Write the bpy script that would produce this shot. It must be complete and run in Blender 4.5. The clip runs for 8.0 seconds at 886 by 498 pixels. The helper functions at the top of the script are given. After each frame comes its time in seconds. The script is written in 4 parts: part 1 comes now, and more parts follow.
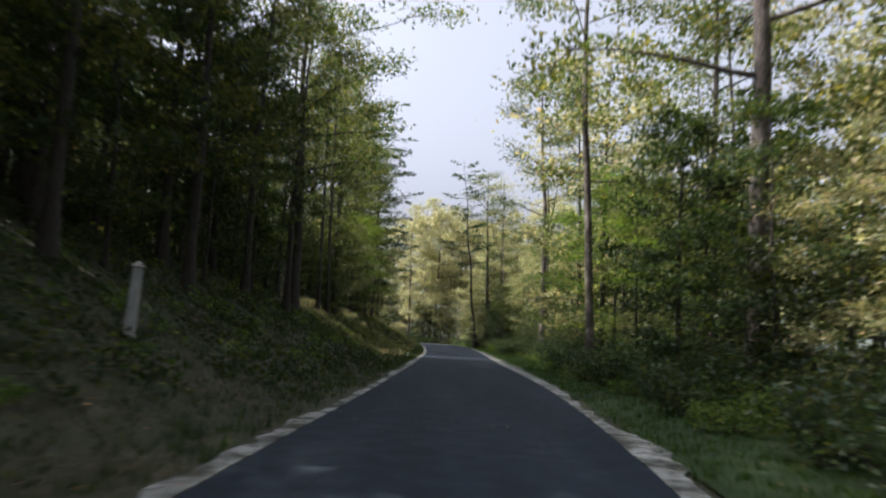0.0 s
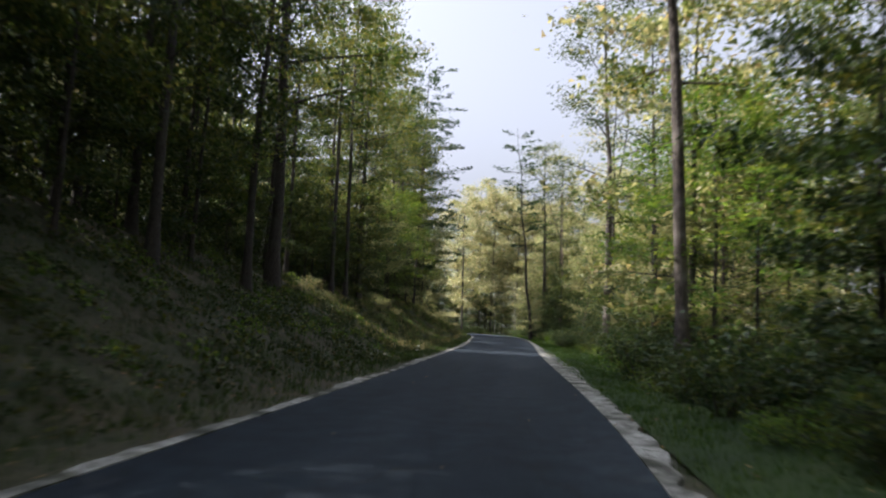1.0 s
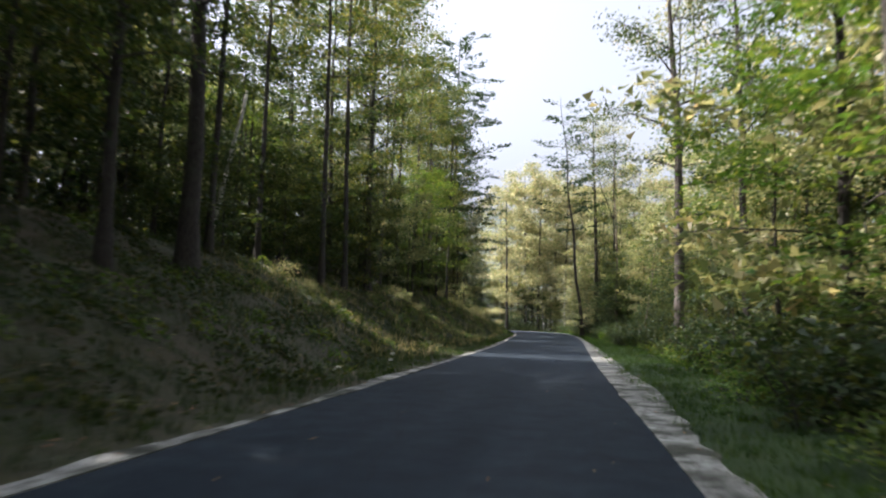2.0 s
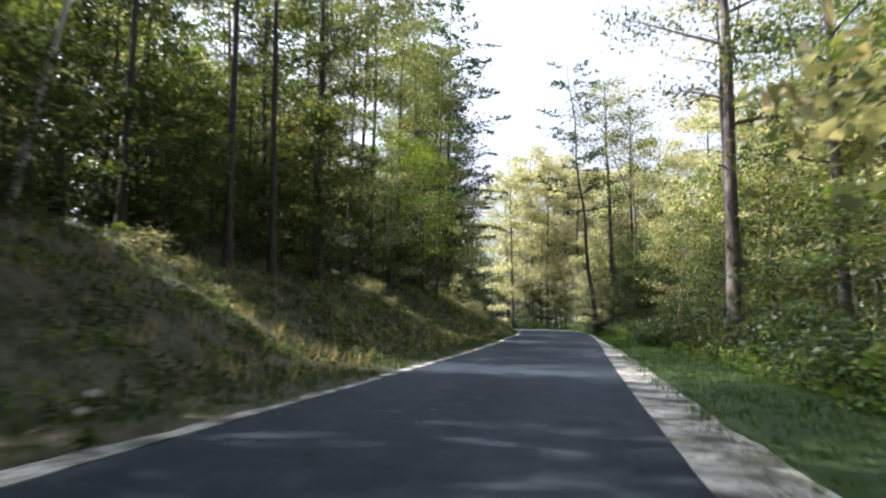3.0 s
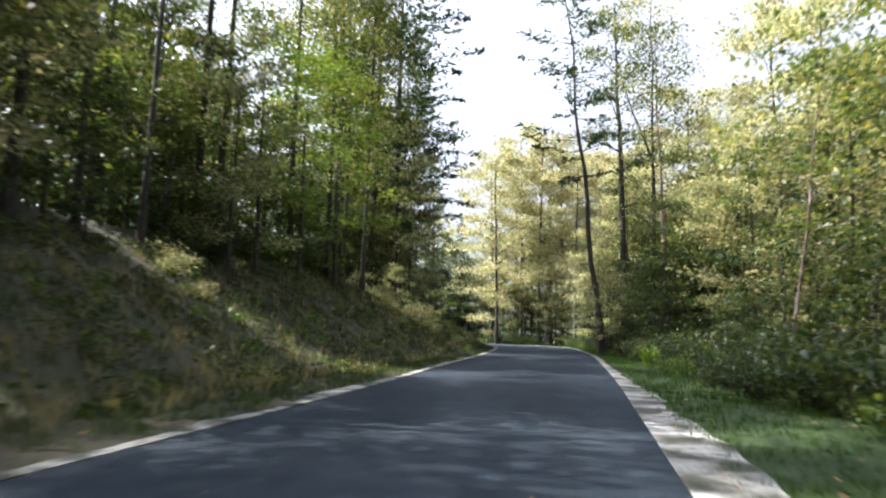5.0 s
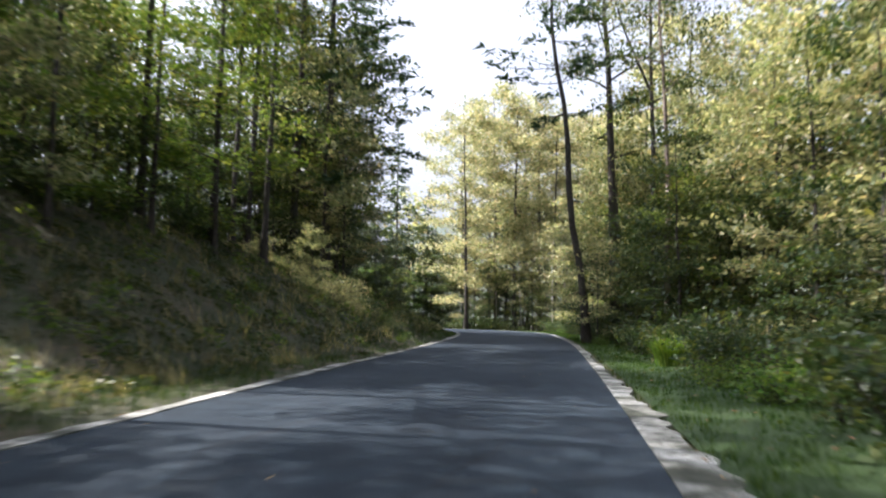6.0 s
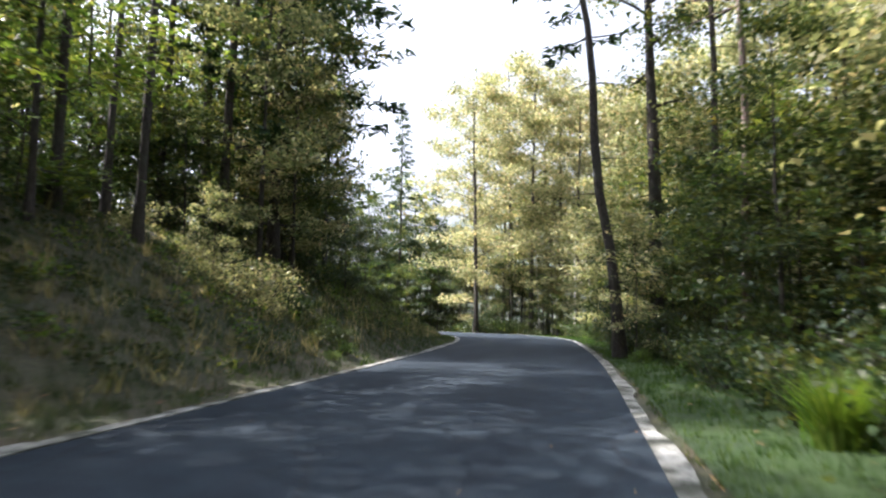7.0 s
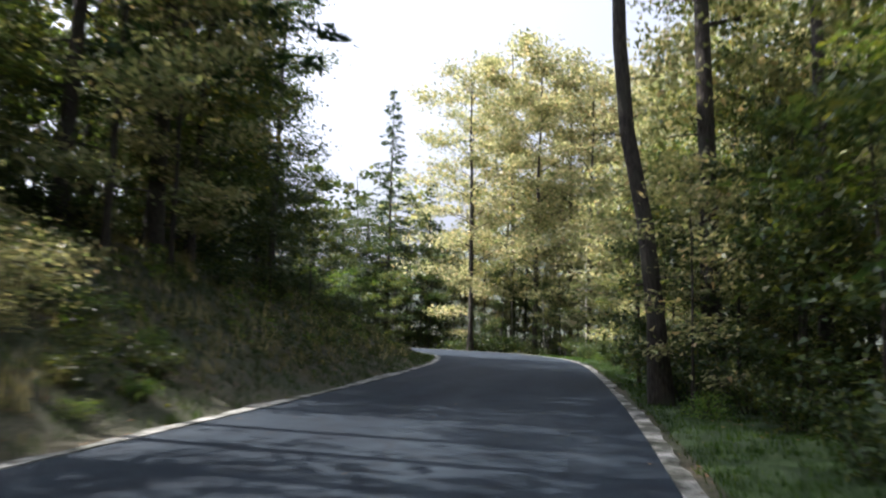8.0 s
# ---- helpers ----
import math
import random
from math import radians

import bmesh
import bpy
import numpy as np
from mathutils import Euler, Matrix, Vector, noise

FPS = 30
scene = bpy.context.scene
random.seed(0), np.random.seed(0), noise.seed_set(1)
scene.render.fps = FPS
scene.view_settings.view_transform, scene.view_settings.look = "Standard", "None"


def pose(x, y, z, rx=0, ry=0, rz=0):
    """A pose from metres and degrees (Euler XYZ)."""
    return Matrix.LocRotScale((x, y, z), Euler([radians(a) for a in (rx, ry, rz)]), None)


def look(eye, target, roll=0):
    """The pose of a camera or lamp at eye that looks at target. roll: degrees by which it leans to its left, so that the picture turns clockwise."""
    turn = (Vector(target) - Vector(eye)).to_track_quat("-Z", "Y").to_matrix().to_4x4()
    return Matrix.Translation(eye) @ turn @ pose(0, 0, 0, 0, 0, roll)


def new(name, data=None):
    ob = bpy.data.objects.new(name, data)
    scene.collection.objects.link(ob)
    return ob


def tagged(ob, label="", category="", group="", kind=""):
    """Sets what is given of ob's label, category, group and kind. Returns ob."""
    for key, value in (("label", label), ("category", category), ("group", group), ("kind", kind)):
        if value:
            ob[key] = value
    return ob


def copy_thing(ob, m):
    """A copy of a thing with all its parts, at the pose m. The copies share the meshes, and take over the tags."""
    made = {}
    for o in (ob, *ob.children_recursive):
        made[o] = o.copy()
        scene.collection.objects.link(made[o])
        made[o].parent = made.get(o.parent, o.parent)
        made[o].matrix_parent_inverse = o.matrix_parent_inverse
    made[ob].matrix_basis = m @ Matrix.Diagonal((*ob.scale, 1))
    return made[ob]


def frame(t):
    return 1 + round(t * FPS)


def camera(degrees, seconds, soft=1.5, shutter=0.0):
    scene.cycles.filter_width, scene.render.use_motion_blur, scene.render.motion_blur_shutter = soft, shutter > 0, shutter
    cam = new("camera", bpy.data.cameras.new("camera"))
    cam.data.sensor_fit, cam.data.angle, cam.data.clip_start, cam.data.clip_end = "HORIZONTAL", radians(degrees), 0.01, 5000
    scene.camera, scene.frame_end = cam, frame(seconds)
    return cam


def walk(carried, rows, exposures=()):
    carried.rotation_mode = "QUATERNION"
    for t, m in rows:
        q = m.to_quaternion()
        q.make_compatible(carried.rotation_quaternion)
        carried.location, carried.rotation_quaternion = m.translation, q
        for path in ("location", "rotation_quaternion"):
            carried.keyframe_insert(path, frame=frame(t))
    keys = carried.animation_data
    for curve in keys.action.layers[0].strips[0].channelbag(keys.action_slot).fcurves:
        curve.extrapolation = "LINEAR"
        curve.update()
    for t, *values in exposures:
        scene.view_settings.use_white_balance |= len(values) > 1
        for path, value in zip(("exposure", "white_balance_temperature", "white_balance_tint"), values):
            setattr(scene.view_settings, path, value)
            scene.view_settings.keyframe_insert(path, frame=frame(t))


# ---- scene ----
cam = camera(64.7, 8.0, soft=2.1, shutter=0.45)
METRES, EYE, TILT, LEAN, TURN = 76.0, 1.2, 7.2, -2.5, 0.0
ROWS = [
    (0.0, 0.0, 0.0, 0.0, 0.0, 0.0, 0.0),
    (0.5, 0.0104, 0.0603, -0.0083, 2.15, -1.07, 0.82),
    (1.0, 0.0178, 0.1212, -0.0166, 5.14, -0.72, 0.45),
    (1.5, 0.022, 0.182, -0.0245, 8.03, -0.76, 0.81),
    (3.0, 0.0267, 0.3676, -0.0502, 10.06, -0.76, 3.09),
    (3.5, 0.0281, 0.4332, -0.0585, 9.53, -0.5, 2.66),
    (4.0, 0.0292, 0.4958, -0.0665, 9.58, 0.11, 2.17),
    (5.5, 0.0323, 0.6835, -0.0905, 10.26, 0.32, 2.58),
    (6.0, 0.0339, 0.7485, -0.0986, 8.57, -1.02, 2.65),
    (6.5, 0.0356, 0.8117, -0.1058, 8.78, -1.53, 2.87),
    (7.0, 0.0367, 0.872, -0.1123, 10.56, -0.88, 2.78),
    (7.5, 0.0361, 0.9321, -0.1187, 12.32, 1.19, 1.46),
    (8.0, 0.0361, 0.9903, -0.1263, 11.46, 0.36, 2.11),
]
EXPOSURES = [(0.0, 1.08, 5750, 17.0), (1.0, 1.12, 5750, 17.0), (1.7, 1.25, 5750, 17.0), (2.8, 1.68, 5650, 17.0), (3.5, 1.7, 5650, 17.0), (4.0, 1.54, 5650, 17.0), (5.5, 1.86, 5650, 17.0), (6.0, 1.59, 5650, 17.0), (6.5, 1.76, 5650, 17.0), (7.0, 1.81, 5650, 17.0), (8.0, 1.36, 5650, 17.0)]
walk(cam, [(t, pose(0, 0, EYE, TILT, LEAN, TURN) @ pose(METRES * x, METRES * y, METRES * z, 90 + pitch, roll, yaw)) for t, x, y, z, yaw, pitch, roll in ROWS], EXPOSURES)

# ---- light ----
SUN_ELEVATION, SUN_AZIMUTH = 47.0, -86.0      # degrees; azimuth clockwise from +y
world = bpy.data.worlds.new("world")
scene.world = world
world.use_nodes = True
wn = world.node_tree.nodes
sky = wn.new("ShaderNodeTexSky")
sky.sky_type, sky.sun_disc = "NISHITA", False
sky.sun_elevation, sky.sun_rotation = radians(SUN_ELEVATION), radians(SUN_AZIMUTH)
sky.air_density, sky.dust_density, sky.ozone_density = 1.4, 8.0, 0.6
wn["Background"].inputs["Strength"].default_value = 0.128
haze = wn.new("ShaderNodeHueSaturation")      # a hazy, whitish sky
haze.inputs["Saturation"].default_value = 0.18
world.node_tree.links.new(sky.outputs[0], haze.inputs["Color"])
world.node_tree.links.new(haze.outputs[0], wn["Background"].inputs["Color"])
sun = new("sun", bpy.data.lights.new("sun", "SUN"))
sun.data.energy, sun.data.angle, sun.data.color = 5.0, radians(0.53), (1.0, 0.89, 0.71)
az, el = radians(SUN_AZIMUTH), radians(SUN_ELEVATION)
sun.matrix_basis = look((math.sin(az) * math.cos(el) * 90, math.cos(az) * math.cos(el) * 90 + 50, math.sin(el) * 90), (0, 50, 0))

# ---- materials ----


def material(name, rough=0.8):
    m = bpy.data.materials.new(name)
    m.use_nodes = True
    n = m.node_tree.nodes
    b = n["Principled BSDF"]
    b.inputs["Roughness"].default_value = rough
    return m, n, m.node_tree.links, b


def noise_node(n, l, scale, detail=4.0, stretch=(1, 1, 1), space="Object"):
    co = n.new("ShaderNodeTexCoord")
    mp = n.new("ShaderNodeMapping")
    mp.inputs["Scale"].default_value = stretch
    l.new(co.outputs[space], mp.inputs["Vector"])
    t = n.new("ShaderNodeTexNoise")
    t.inputs["Scale"].default_value, t.inputs["Detail"].default_value = scale, detail
    l.new(mp.outputs[0], t.inputs["Vector"])
    return t.outputs["Fac"]


def ramp(n, l, fac, stops):
    r = n.new("ShaderNodeValToRGB")
    e = r.color_ramp.elements
    while len(e) < len(stops):
        e.new(0.5)
    for k, (p, c) in enumerate(stops):
        e[k].position, e[k].color = p, (*c, 1)
    l.new(fac, r.inputs[0])
    return r.outputs[0]


def mix(n, l, a, b, fac, blend="MIX"):
    m = n.new("ShaderNodeMix")
    m.data_type, m.blend_type = "RGBA", blend
    for sock, v in ((m.inputs[6], a), (m.inputs[7], b), (m.inputs[0], fac)):
        if isinstance(v, (int, float)):
            sock.default_value = v
        elif isinstance(v, tuple):
            sock.default_value = (*v, 1)
        else:
            l.new(v, sock)
    return m.outputs[2]


def bump(n, l, b, height, strength, distance):
    u = n.new("ShaderNodeBump")
    u.inputs["Strength"].default_value, u.inputs["Distance"].default_value = strength, distance
    l.new(height, u.inputs["Height"])
    l.new(u.outputs[0], b.inputs["Normal"])


def leaf_material(name, stops, through_light=0.4, rough=0.45, glow=(1.36, 1.3, 0.65)):
    """Leaves: each leaf has its own tone, each tree a slight cast; light passes through them."""
    m, n, l, b = material(name, rough)
    g = n.new("ShaderNodeNewGeometry")
    o = n.new("ShaderNodeObjectInfo")
    c = ramp(n, l, g.outputs["Random Per Island"], stops)
    h = n.new("ShaderNodeHueSaturation")
    r = n.new("ShaderNodeMapRange")
    r.inputs[3].default_value, r.inputs[4].default_value = 0.474, 0.506
    l.new(o.outputs["Random"], r.inputs[0])
    l.new(r.outputs[0], h.inputs["Hue"])
    l.new(c, h.inputs["Color"])
    l.new(h.outputs[0], b.inputs["Base Color"])
    b.inputs["Specular IOR Level"].default_value = 0.25
    t = n.new("ShaderNodeBsdfTranslucent")
    warm = mix(n, l, h.outputs[0], glow, 1.0, "MULTIPLY")
    l.new(warm, t.inputs["Color"])
    s = n.new("ShaderNodeMixShader")
    s.inputs[0].default_value = through_light
    l.new(b.outputs[0], s.inputs[1])
    l.new(t.outputs[0], s.inputs[2])
    l.new(s.outputs[0], n["Material Output"].inputs["Surface"])
    return m


LEAF_DEEP = leaf_material("leaf_deep", [(0, (0.018, 0.038, 0.018)), (0.6, (0.034, 0.06, 0.023)), (1, (0.085, 0.1, 0.034))], 0.4, 0.45, (2.0, 1.8, 0.7))
LEAF_MID = leaf_material("leaf_mid", [(0, (0.031, 0.06, 0.024)), (0.6, (0.068, 0.1, 0.034)), (1, (0.17, 0.16, 0.058))], 0.43, 0.45, (1.9, 1.75, 0.7))
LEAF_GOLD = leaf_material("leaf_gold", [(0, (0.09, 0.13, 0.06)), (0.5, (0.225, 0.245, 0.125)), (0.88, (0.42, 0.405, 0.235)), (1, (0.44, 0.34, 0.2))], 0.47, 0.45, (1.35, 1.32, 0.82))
# leaf_gold made paler: strong sun on these crowns put into the colour
LEAF_GOLD_SUNLIT = leaf_material("leaf_gold_sunlit", [(0, (0.13, 0.16, 0.08)), (0.45, (0.28, 0.3, 0.155)), (0.85, (0.5, 0.48, 0.275)), (1, (0.52, 0.42, 0.25))], 0.47, 0.45, (1.2, 1.18, 0.85))
LEAF_BRIGHT = leaf_material("leaf_bright", [(0, (0.045, 0.1, 0.024)), (0.6, (0.088, 0.16, 0.034)), (1, (0.17, 0.21, 0.05))], 0.46, 0.45, (1.6, 1.5, 0.65))
NEEDLE = leaf_material("needle", [(0, (0.0213, 0.0467, 0.0213)), (0.7, (0.0382, 0.0723, 0.0298)), (1, (0.068, 0.0935, 0.034))], 0.25)
GRASS_GREEN = leaf_material("grass_green", [(0, (0.012, 0.038, 0.003)), (0.6, (0.024, 0.066, 0.005)), (1, (0.085, 0.13, 0.012))], 0.45, 0.8)
GRASS_DRY = leaf_material("grass_dry", [(0, (0.016, 0.038, 0.01)), (0.6, (0.032, 0.06, 0.017)), (0.88, (0.062, 0.068, 0.03)), (1, (0.16, 0.145, 0.08))], 0.4, 0.6)
GRASS_STRAW = leaf_material("grass_straw", [(0, (0.1, 0.092, 0.045)), (0.5, (0.22, 0.195, 0.11)), (1, (0.46, 0.41, 0.26))], 0.5, 0.6)
GRASS_LONG = leaf_material("grass_long", [(0, (0.05, 0.11, 0.012)), (0.6, (0.09, 0.17, 0.02)), (1, (0.17, 0.24, 0.04))], 0.5, 0.6)
LITTER = leaf_material("fallen_leaf", [(0, (0.1, 0.06, 0.03)), (0.6, (0.22, 0.13, 0.06)), (1, (0.4, 0.28, 0.12))], 0.1, 0.8)


def bark_material(name, dark, light, patch):
    m, n, l, b = material(name, 0.9)
    f = noise_node(n, l, 14.0, 8, (2.2, 2.2, 0.45))
    p = noise_node(n, l, 1.3, 3)
    c = ramp(n, l, f, [(0.35, dark), (0.65, light)])
    q = ramp(n, l, p, [(0.5, (0, 0, 0)), (0.68, (1, 1, 1))])
    l.new(mix(n, l, c, patch, q), b.inputs["Base Color"])
    bump(n, l, b, f, 1.0, 0.05)
    return m


BARK = bark_material("bark", (0.015, 0.012, 0.01), (0.06, 0.049, 0.04), (0.05, 0.05, 0.037))
# pale tone and patches put sunlight on two trunks into the bark colour
BARK_SUNLIT = bark_material("bark_sunlit", (0.05, 0.036, 0.029), (0.17, 0.125, 0.1), (0.3, 0.245, 0.21))
BARK_MOTTLED = bark_material("bark_mottled", (0.026, 0.021, 0.018), (0.1, 0.08, 0.066), (0.2, 0.175, 0.15))
BARK_WHITE = bark_material("bark_white", (0.25, 0.23, 0.2), (0.6, 0.57, 0.5), (0.7, 0.67, 0.6))

ASPHALT, an, al, ab = material("asphalt", 0.85)
ab.inputs["Specular IOR Level"].default_value = 0.18


def cells(n, l, scale, feature, warp=0.0, stretch=(1, 1, 1)):
    """Cell pattern, its lines bent by a noise."""
    co = n.new("ShaderNodeTexCoord")
    mp = n.new("ShaderNodeMapping")
    mp.inputs["Scale"].default_value = stretch
    l.new(co.outputs["Object"], mp.inputs["Vector"])
    t = n.new("ShaderNodeTexVoronoi")
    t.feature = feature
    t.inputs["Scale"].default_value = scale
    v = mp.outputs[0]
    if warp:
        w = n.new("ShaderNodeTexNoise")
        w.inputs["Scale"].default_value, w.inputs["Detail"].default_value = scale * 2.2, 6
        l.new(v, w.inputs["Vector"])
        a = n.new("ShaderNodeVectorMath")
        a.operation = "MULTIPLY_ADD"
        l.new(w.outputs["Color"], a.inputs[0])
        a.inputs[1].default_value = (warp,) * 3
        l.new(v, a.inputs[2])
        v = a.outputs[0]
    l.new(v, t.inputs["Vector"])
    return t.outputs["Distance"]


fine = noise_node(an, al, 70.0, 5)
stone = cells(an, al, 55.0, "F1")
broad = noise_node(an, al, 0.45, 6, (1.8, 0.22, 1))
blot = noise_node(an, al, 2.6, 6)
crack = cells(an, al, 0.42, "DISTANCE_TO_EDGE", 0.9, (1, 0.5, 1))
tone = ramp(an, al, broad, [(0.32, (0.0125, 0.0205, 0.031)), (0.5, (0.0172, 0.0275, 0.04)), (0.7, (0.0295, 0.041, 0.055))])
tone = mix(an, al, tone, ramp(an, al, blot, [(0.3, (0.68, 0.68, 0.7)), (0.55, (1.0, 1.0, 1.0)), (0.75, (1.3, 1.28, 1.22))]), 1.0, "MULTIPLY")
tone = mix(an, al, tone, ramp(an, al, fine, [(0.35, (0.45, 0.45, 0.45)), (0.68, (1.5, 1.48, 1.44))]), 1.0, "MULTIPLY")
tone = mix(an, al, tone, (0.085, 0.088, 0.09), ramp(an, al, stone, [(0.1, (0.4, 0.4, 0.4)), (0.2, (0, 0, 0))]))
tone = mix(an, al, tone, (0.01, 0.011, 0.012), ramp(an, al, crack, [(0.003, (0.4, 0.4, 0.4)), (0.009, (0, 0, 0))]))
al.new(tone, ab.inputs["Base Color"])
bump(an, al, ab, fine, 0.6, 0.012)

CONCRETE, cn, cl, cb = material("pale_concrete", 0.9)
cf = noise_node(cn, cl, 30.0, 5)
cp = noise_node(cn, cl, 1.6, 6)
ct = ramp(cn, cl, cp, [(0.4, (0.05, 0.055, 0.038)), (0.49, (0.22, 0.22, 0.2)), (0.6, (0.38, 0.38, 0.36)), (0.78, (0.5, 0.495, 0.475))])
cx = noise_node(cn, cl, 7.0, 6)
ct = mix(cn, cl, ct, ramp(cn, cl, cx, [(0.34, (0.35, 0.35, 0.32)), (0.48, (0.95, 0.95, 0.94)), (0.7, (1.15, 1.15, 1.15))]), 1.0, "MULTIPLY")
cl.new(mix(cn, cl, ct, ramp(cn, cl, cf, [(0.3, (0.55, 0.55, 0.53)), (0.65, (1.1, 1.1, 1.1))]), 1.0, "MULTIPLY"), cb.inputs["Base Color"])
bump(cn, cl, cb, cf, 0.9, 0.02)

SOIL, sn, sl, sb = material("forest_floor", 0.95)
s1 = noise_node(sn, sl, 0.6, 6)
s2 = noise_node(sn, sl, 14.0, 5)
st = ramp(sn, sl, s1, [(0.3, (0.028, 0.038, 0.016)), (0.55, (0.045, 0.045, 0.025)), (0.8, (0.075, 0.056, 0.036))])
sl.new(mix(sn, sl, st, ramp(sn, sl, s2, [(0.3, (0.5, 0.5, 0.45)), (0.7, (1.5, 1.4, 1.25))]), 1.0, "MULTIPLY"), sb.inputs["Base Color"])
bump(sn, sl, sb, s2, 0.8, 0.05)

SOD, on, ol, ob_ = material("sod", 0.95)
o1 = noise_node(on, ol, 0.8, 5)
o2 = noise_node(on, ol, 40.0, 4)
ot = ramp(on, ol, o1, [(0.35, (0.012, 0.032, 0.004)), (0.6, (0.022, 0.05, 0.006)), (0.78, (0.038, 0.045, 0.014))])
ol.new(mix(on, ol, ot, ramp(on, ol, o2, [(0.3, (0.55, 0.55, 0.5)), (0.7, (1.4, 1.35, 1.2))]), 1.0, "MULTIPLY"), ob_.inputs["Base Color"])
bump(on, ol, ob_, o2, 0.8, 0.04)

POST_WOOD, pn, pl, pb = material("weathered_post", 0.85)
pf = noise_node(pn, pl, 12.0, 5, (3, 3, 0.4))
pl.new(ramp(pn, pl, pf, [(0.3, (0.22, 0.22, 0.21)), (0.7, (0.42, 0.42, 0.4))]), pb.inputs["Base Color"])
bump(pn, pl, pb, pf, 0.5, 0.01)

# distant haze put into the hill's colour as a greyed green
HILL_MAT, hn, hl, hb = material("wooded_hill", 0.95)
hf = noise_node(hn, hl, 0.06, 6)
hl.new(ramp(hn, hl, hf, [(0.35, (0.045, 0.06, 0.045)), (0.65, (0.08, 0.09, 0.07))]), hb.inputs["Base Color"])

# ---- mesh helpers ----
rng = np.random.default_rng(7)


def mesh_of(name, verts, faces, mat, smooth=False):
    """One mesh from an array of points and an array (or list) of faces of equal length."""
    verts, faces = np.asarray(verts, float), np.asarray(faces, int)
    me = bpy.data.meshes.new(name)
    k = faces.shape[1]
    me.vertices.add(len(verts))
    me.vertices.foreach_set("co", verts.ravel())
    me.loops.add(faces.size)
    me.loops.foreach_set("vertex_index", faces.ravel())
    me.polygons.add(len(faces))
    me.polygons.foreach_set("loop_start", np.arange(len(faces)) * k)
    me.polygons.foreach_set("use_smooth", np.full(len(faces), smooth))
    me.materials.append(mat)
    me.update(calc_edges=True)
    return me


def part(name, me, parent, label=""):
    ob = new(name, me)
    ob.parent = parent
    return tagged(ob, label)


def unit(v):
    return v / np.maximum(np.linalg.norm(v, axis=-1, keepdims=True), 1e-9)


class Tubes:
    """Gathers tapered limbs into one mesh."""

    def __init__(self):
        self.v, self.f, self.n = [], [], 0

    def add(self, pts, radii, sides=6, rough=0.0, noise=None):
        pts, radii = np.asarray(pts, float), np.asarray(radii, float)
        d = unit(np.gradient(pts, axis=0))
        ref = np.where(np.abs(d[:, 2:3]) > 0.9, [[1.0, 0, 0]], [[0, 0, 1.0]])
        a = unit(np.cross(d, ref))
        b = np.cross(d, a)
        ang = np.arange(sides) * 2 * np.pi / sides
        r = radii[:, None] * (1 + rough * (noise or rng).normal(size=(len(pts), sides)))
        ring = pts[:, None] + r[..., None] * (np.cos(ang)[None, :, None] * a[:, None] + np.sin(ang)[None, :, None] * b[:, None])
        self.v.append(ring.reshape(-1, 3))
        i = np.arange(len(pts) - 1)[:, None] * sides
        j = np.arange(sides)[None]
        k = (j + 1) % sides
        q = np.stack([i + j, i + k, i + k + sides, i + j + sides], -1).reshape(-1, 4) + self.n
        self.f.append(q)
        self.n += len(pts) * sides

    def mesh(self, name, mat):
        return mesh_of(name, np.concatenate(self.v), np.concatenate(self.f), mat, True)


def leaves_mesh(name, centres, size, mat, flat=0.6, narrow=0.62, aim=None, tri=False):
    """A pointed leaf at every centre, more or less level; tri: three-cornered."""
    n = len(centres)
    up = unit(rng.normal(size=(n, 3)) * np.array([1, 1, 1]) * (1 - flat) + np.array([0, 0, flat]))
    a = rng.normal(size=(n, 3)) if aim is None else aim + 0.35 * rng.normal(size=(n, 3))
    a = unit(a - up * (a * up).sum(1, keepdims=True))
    b = np.cross(up, a)
    s = (size * rng.uniform(0.6, 1.25, n))[:, None]
    if tri:
        v = np.stack([centres - a * s * 0.5 + b * s * narrow * 0.5 - up * s * 0.08, centres - a * s * 0.5 - b * s * narrow * 0.5 - up * s * 0.08, centres + a * s * 0.5], 1)
        return mesh_of(name, v.reshape(-1, 3), np.arange(3 * n).reshape(n, 3), mat)
    v = np.stack([centres - a * s * 0.5, centres + b * s * narrow * 0.5 - up * s * 0.08, centres + a * s * 0.5 - up * s * 0.12, centres - b * s * narrow * 0.5 - up * s * 0.08], 1)
    return mesh_of(name, v.reshape(-1, 3), np.arange(4 * n).reshape(n, 4), mat)


# ---- ground plan ----
LEFT_Y = [-60, -40, -20, 0, 15, 30, 45, 58, 70, 85, 95, 105, 114, 120, 125, 128, 130, 131]
LEFT_X = [-16, -10, -5, -2.1, -1.6, -1.35, -1.25, -1.3, -1.75, -2.2, -2.7, -3.6, -5.2, -8, -13, -20, -40, -90]
RIGHT_Y = [-60, -40, -20, 0, 7, 12, 20, 38, 52, 65, 85, 96, 110, 118, 124, 129, 133, 136, 138, 139]
RIGHT_X = [-10.5, -5, -0.5, 1.7, 2.15, 2.55, 2.9, 2.95, 3.2, 3.5, 3.6, 3.3, 2.6, 1.3, -1.2, -6, -14, -24, -44, -90]


def smooth_line(ys, xs):
    """Densely sampled, softened line through the given places."""
    t = np.linspace(0, len(ys) - 1, 400)
    y, x = np.interp(t, range(len(ys)), ys), np.interp(t, range(len(xs)), xs)
    k = np.ones(17) / 17
    return np.convolve(np.pad(y, 8, "edge"), k, "valid"), np.convolve(np.pad(x, 8, "edge"), k, "valid")


LYS, LXS = smooth_line(LEFT_Y, LEFT_X)
RYS, RXS = smooth_line(RIGHT_Y, RIGHT_X)


def left_edge(y):
    return np.interp(y, LYS, LXS)


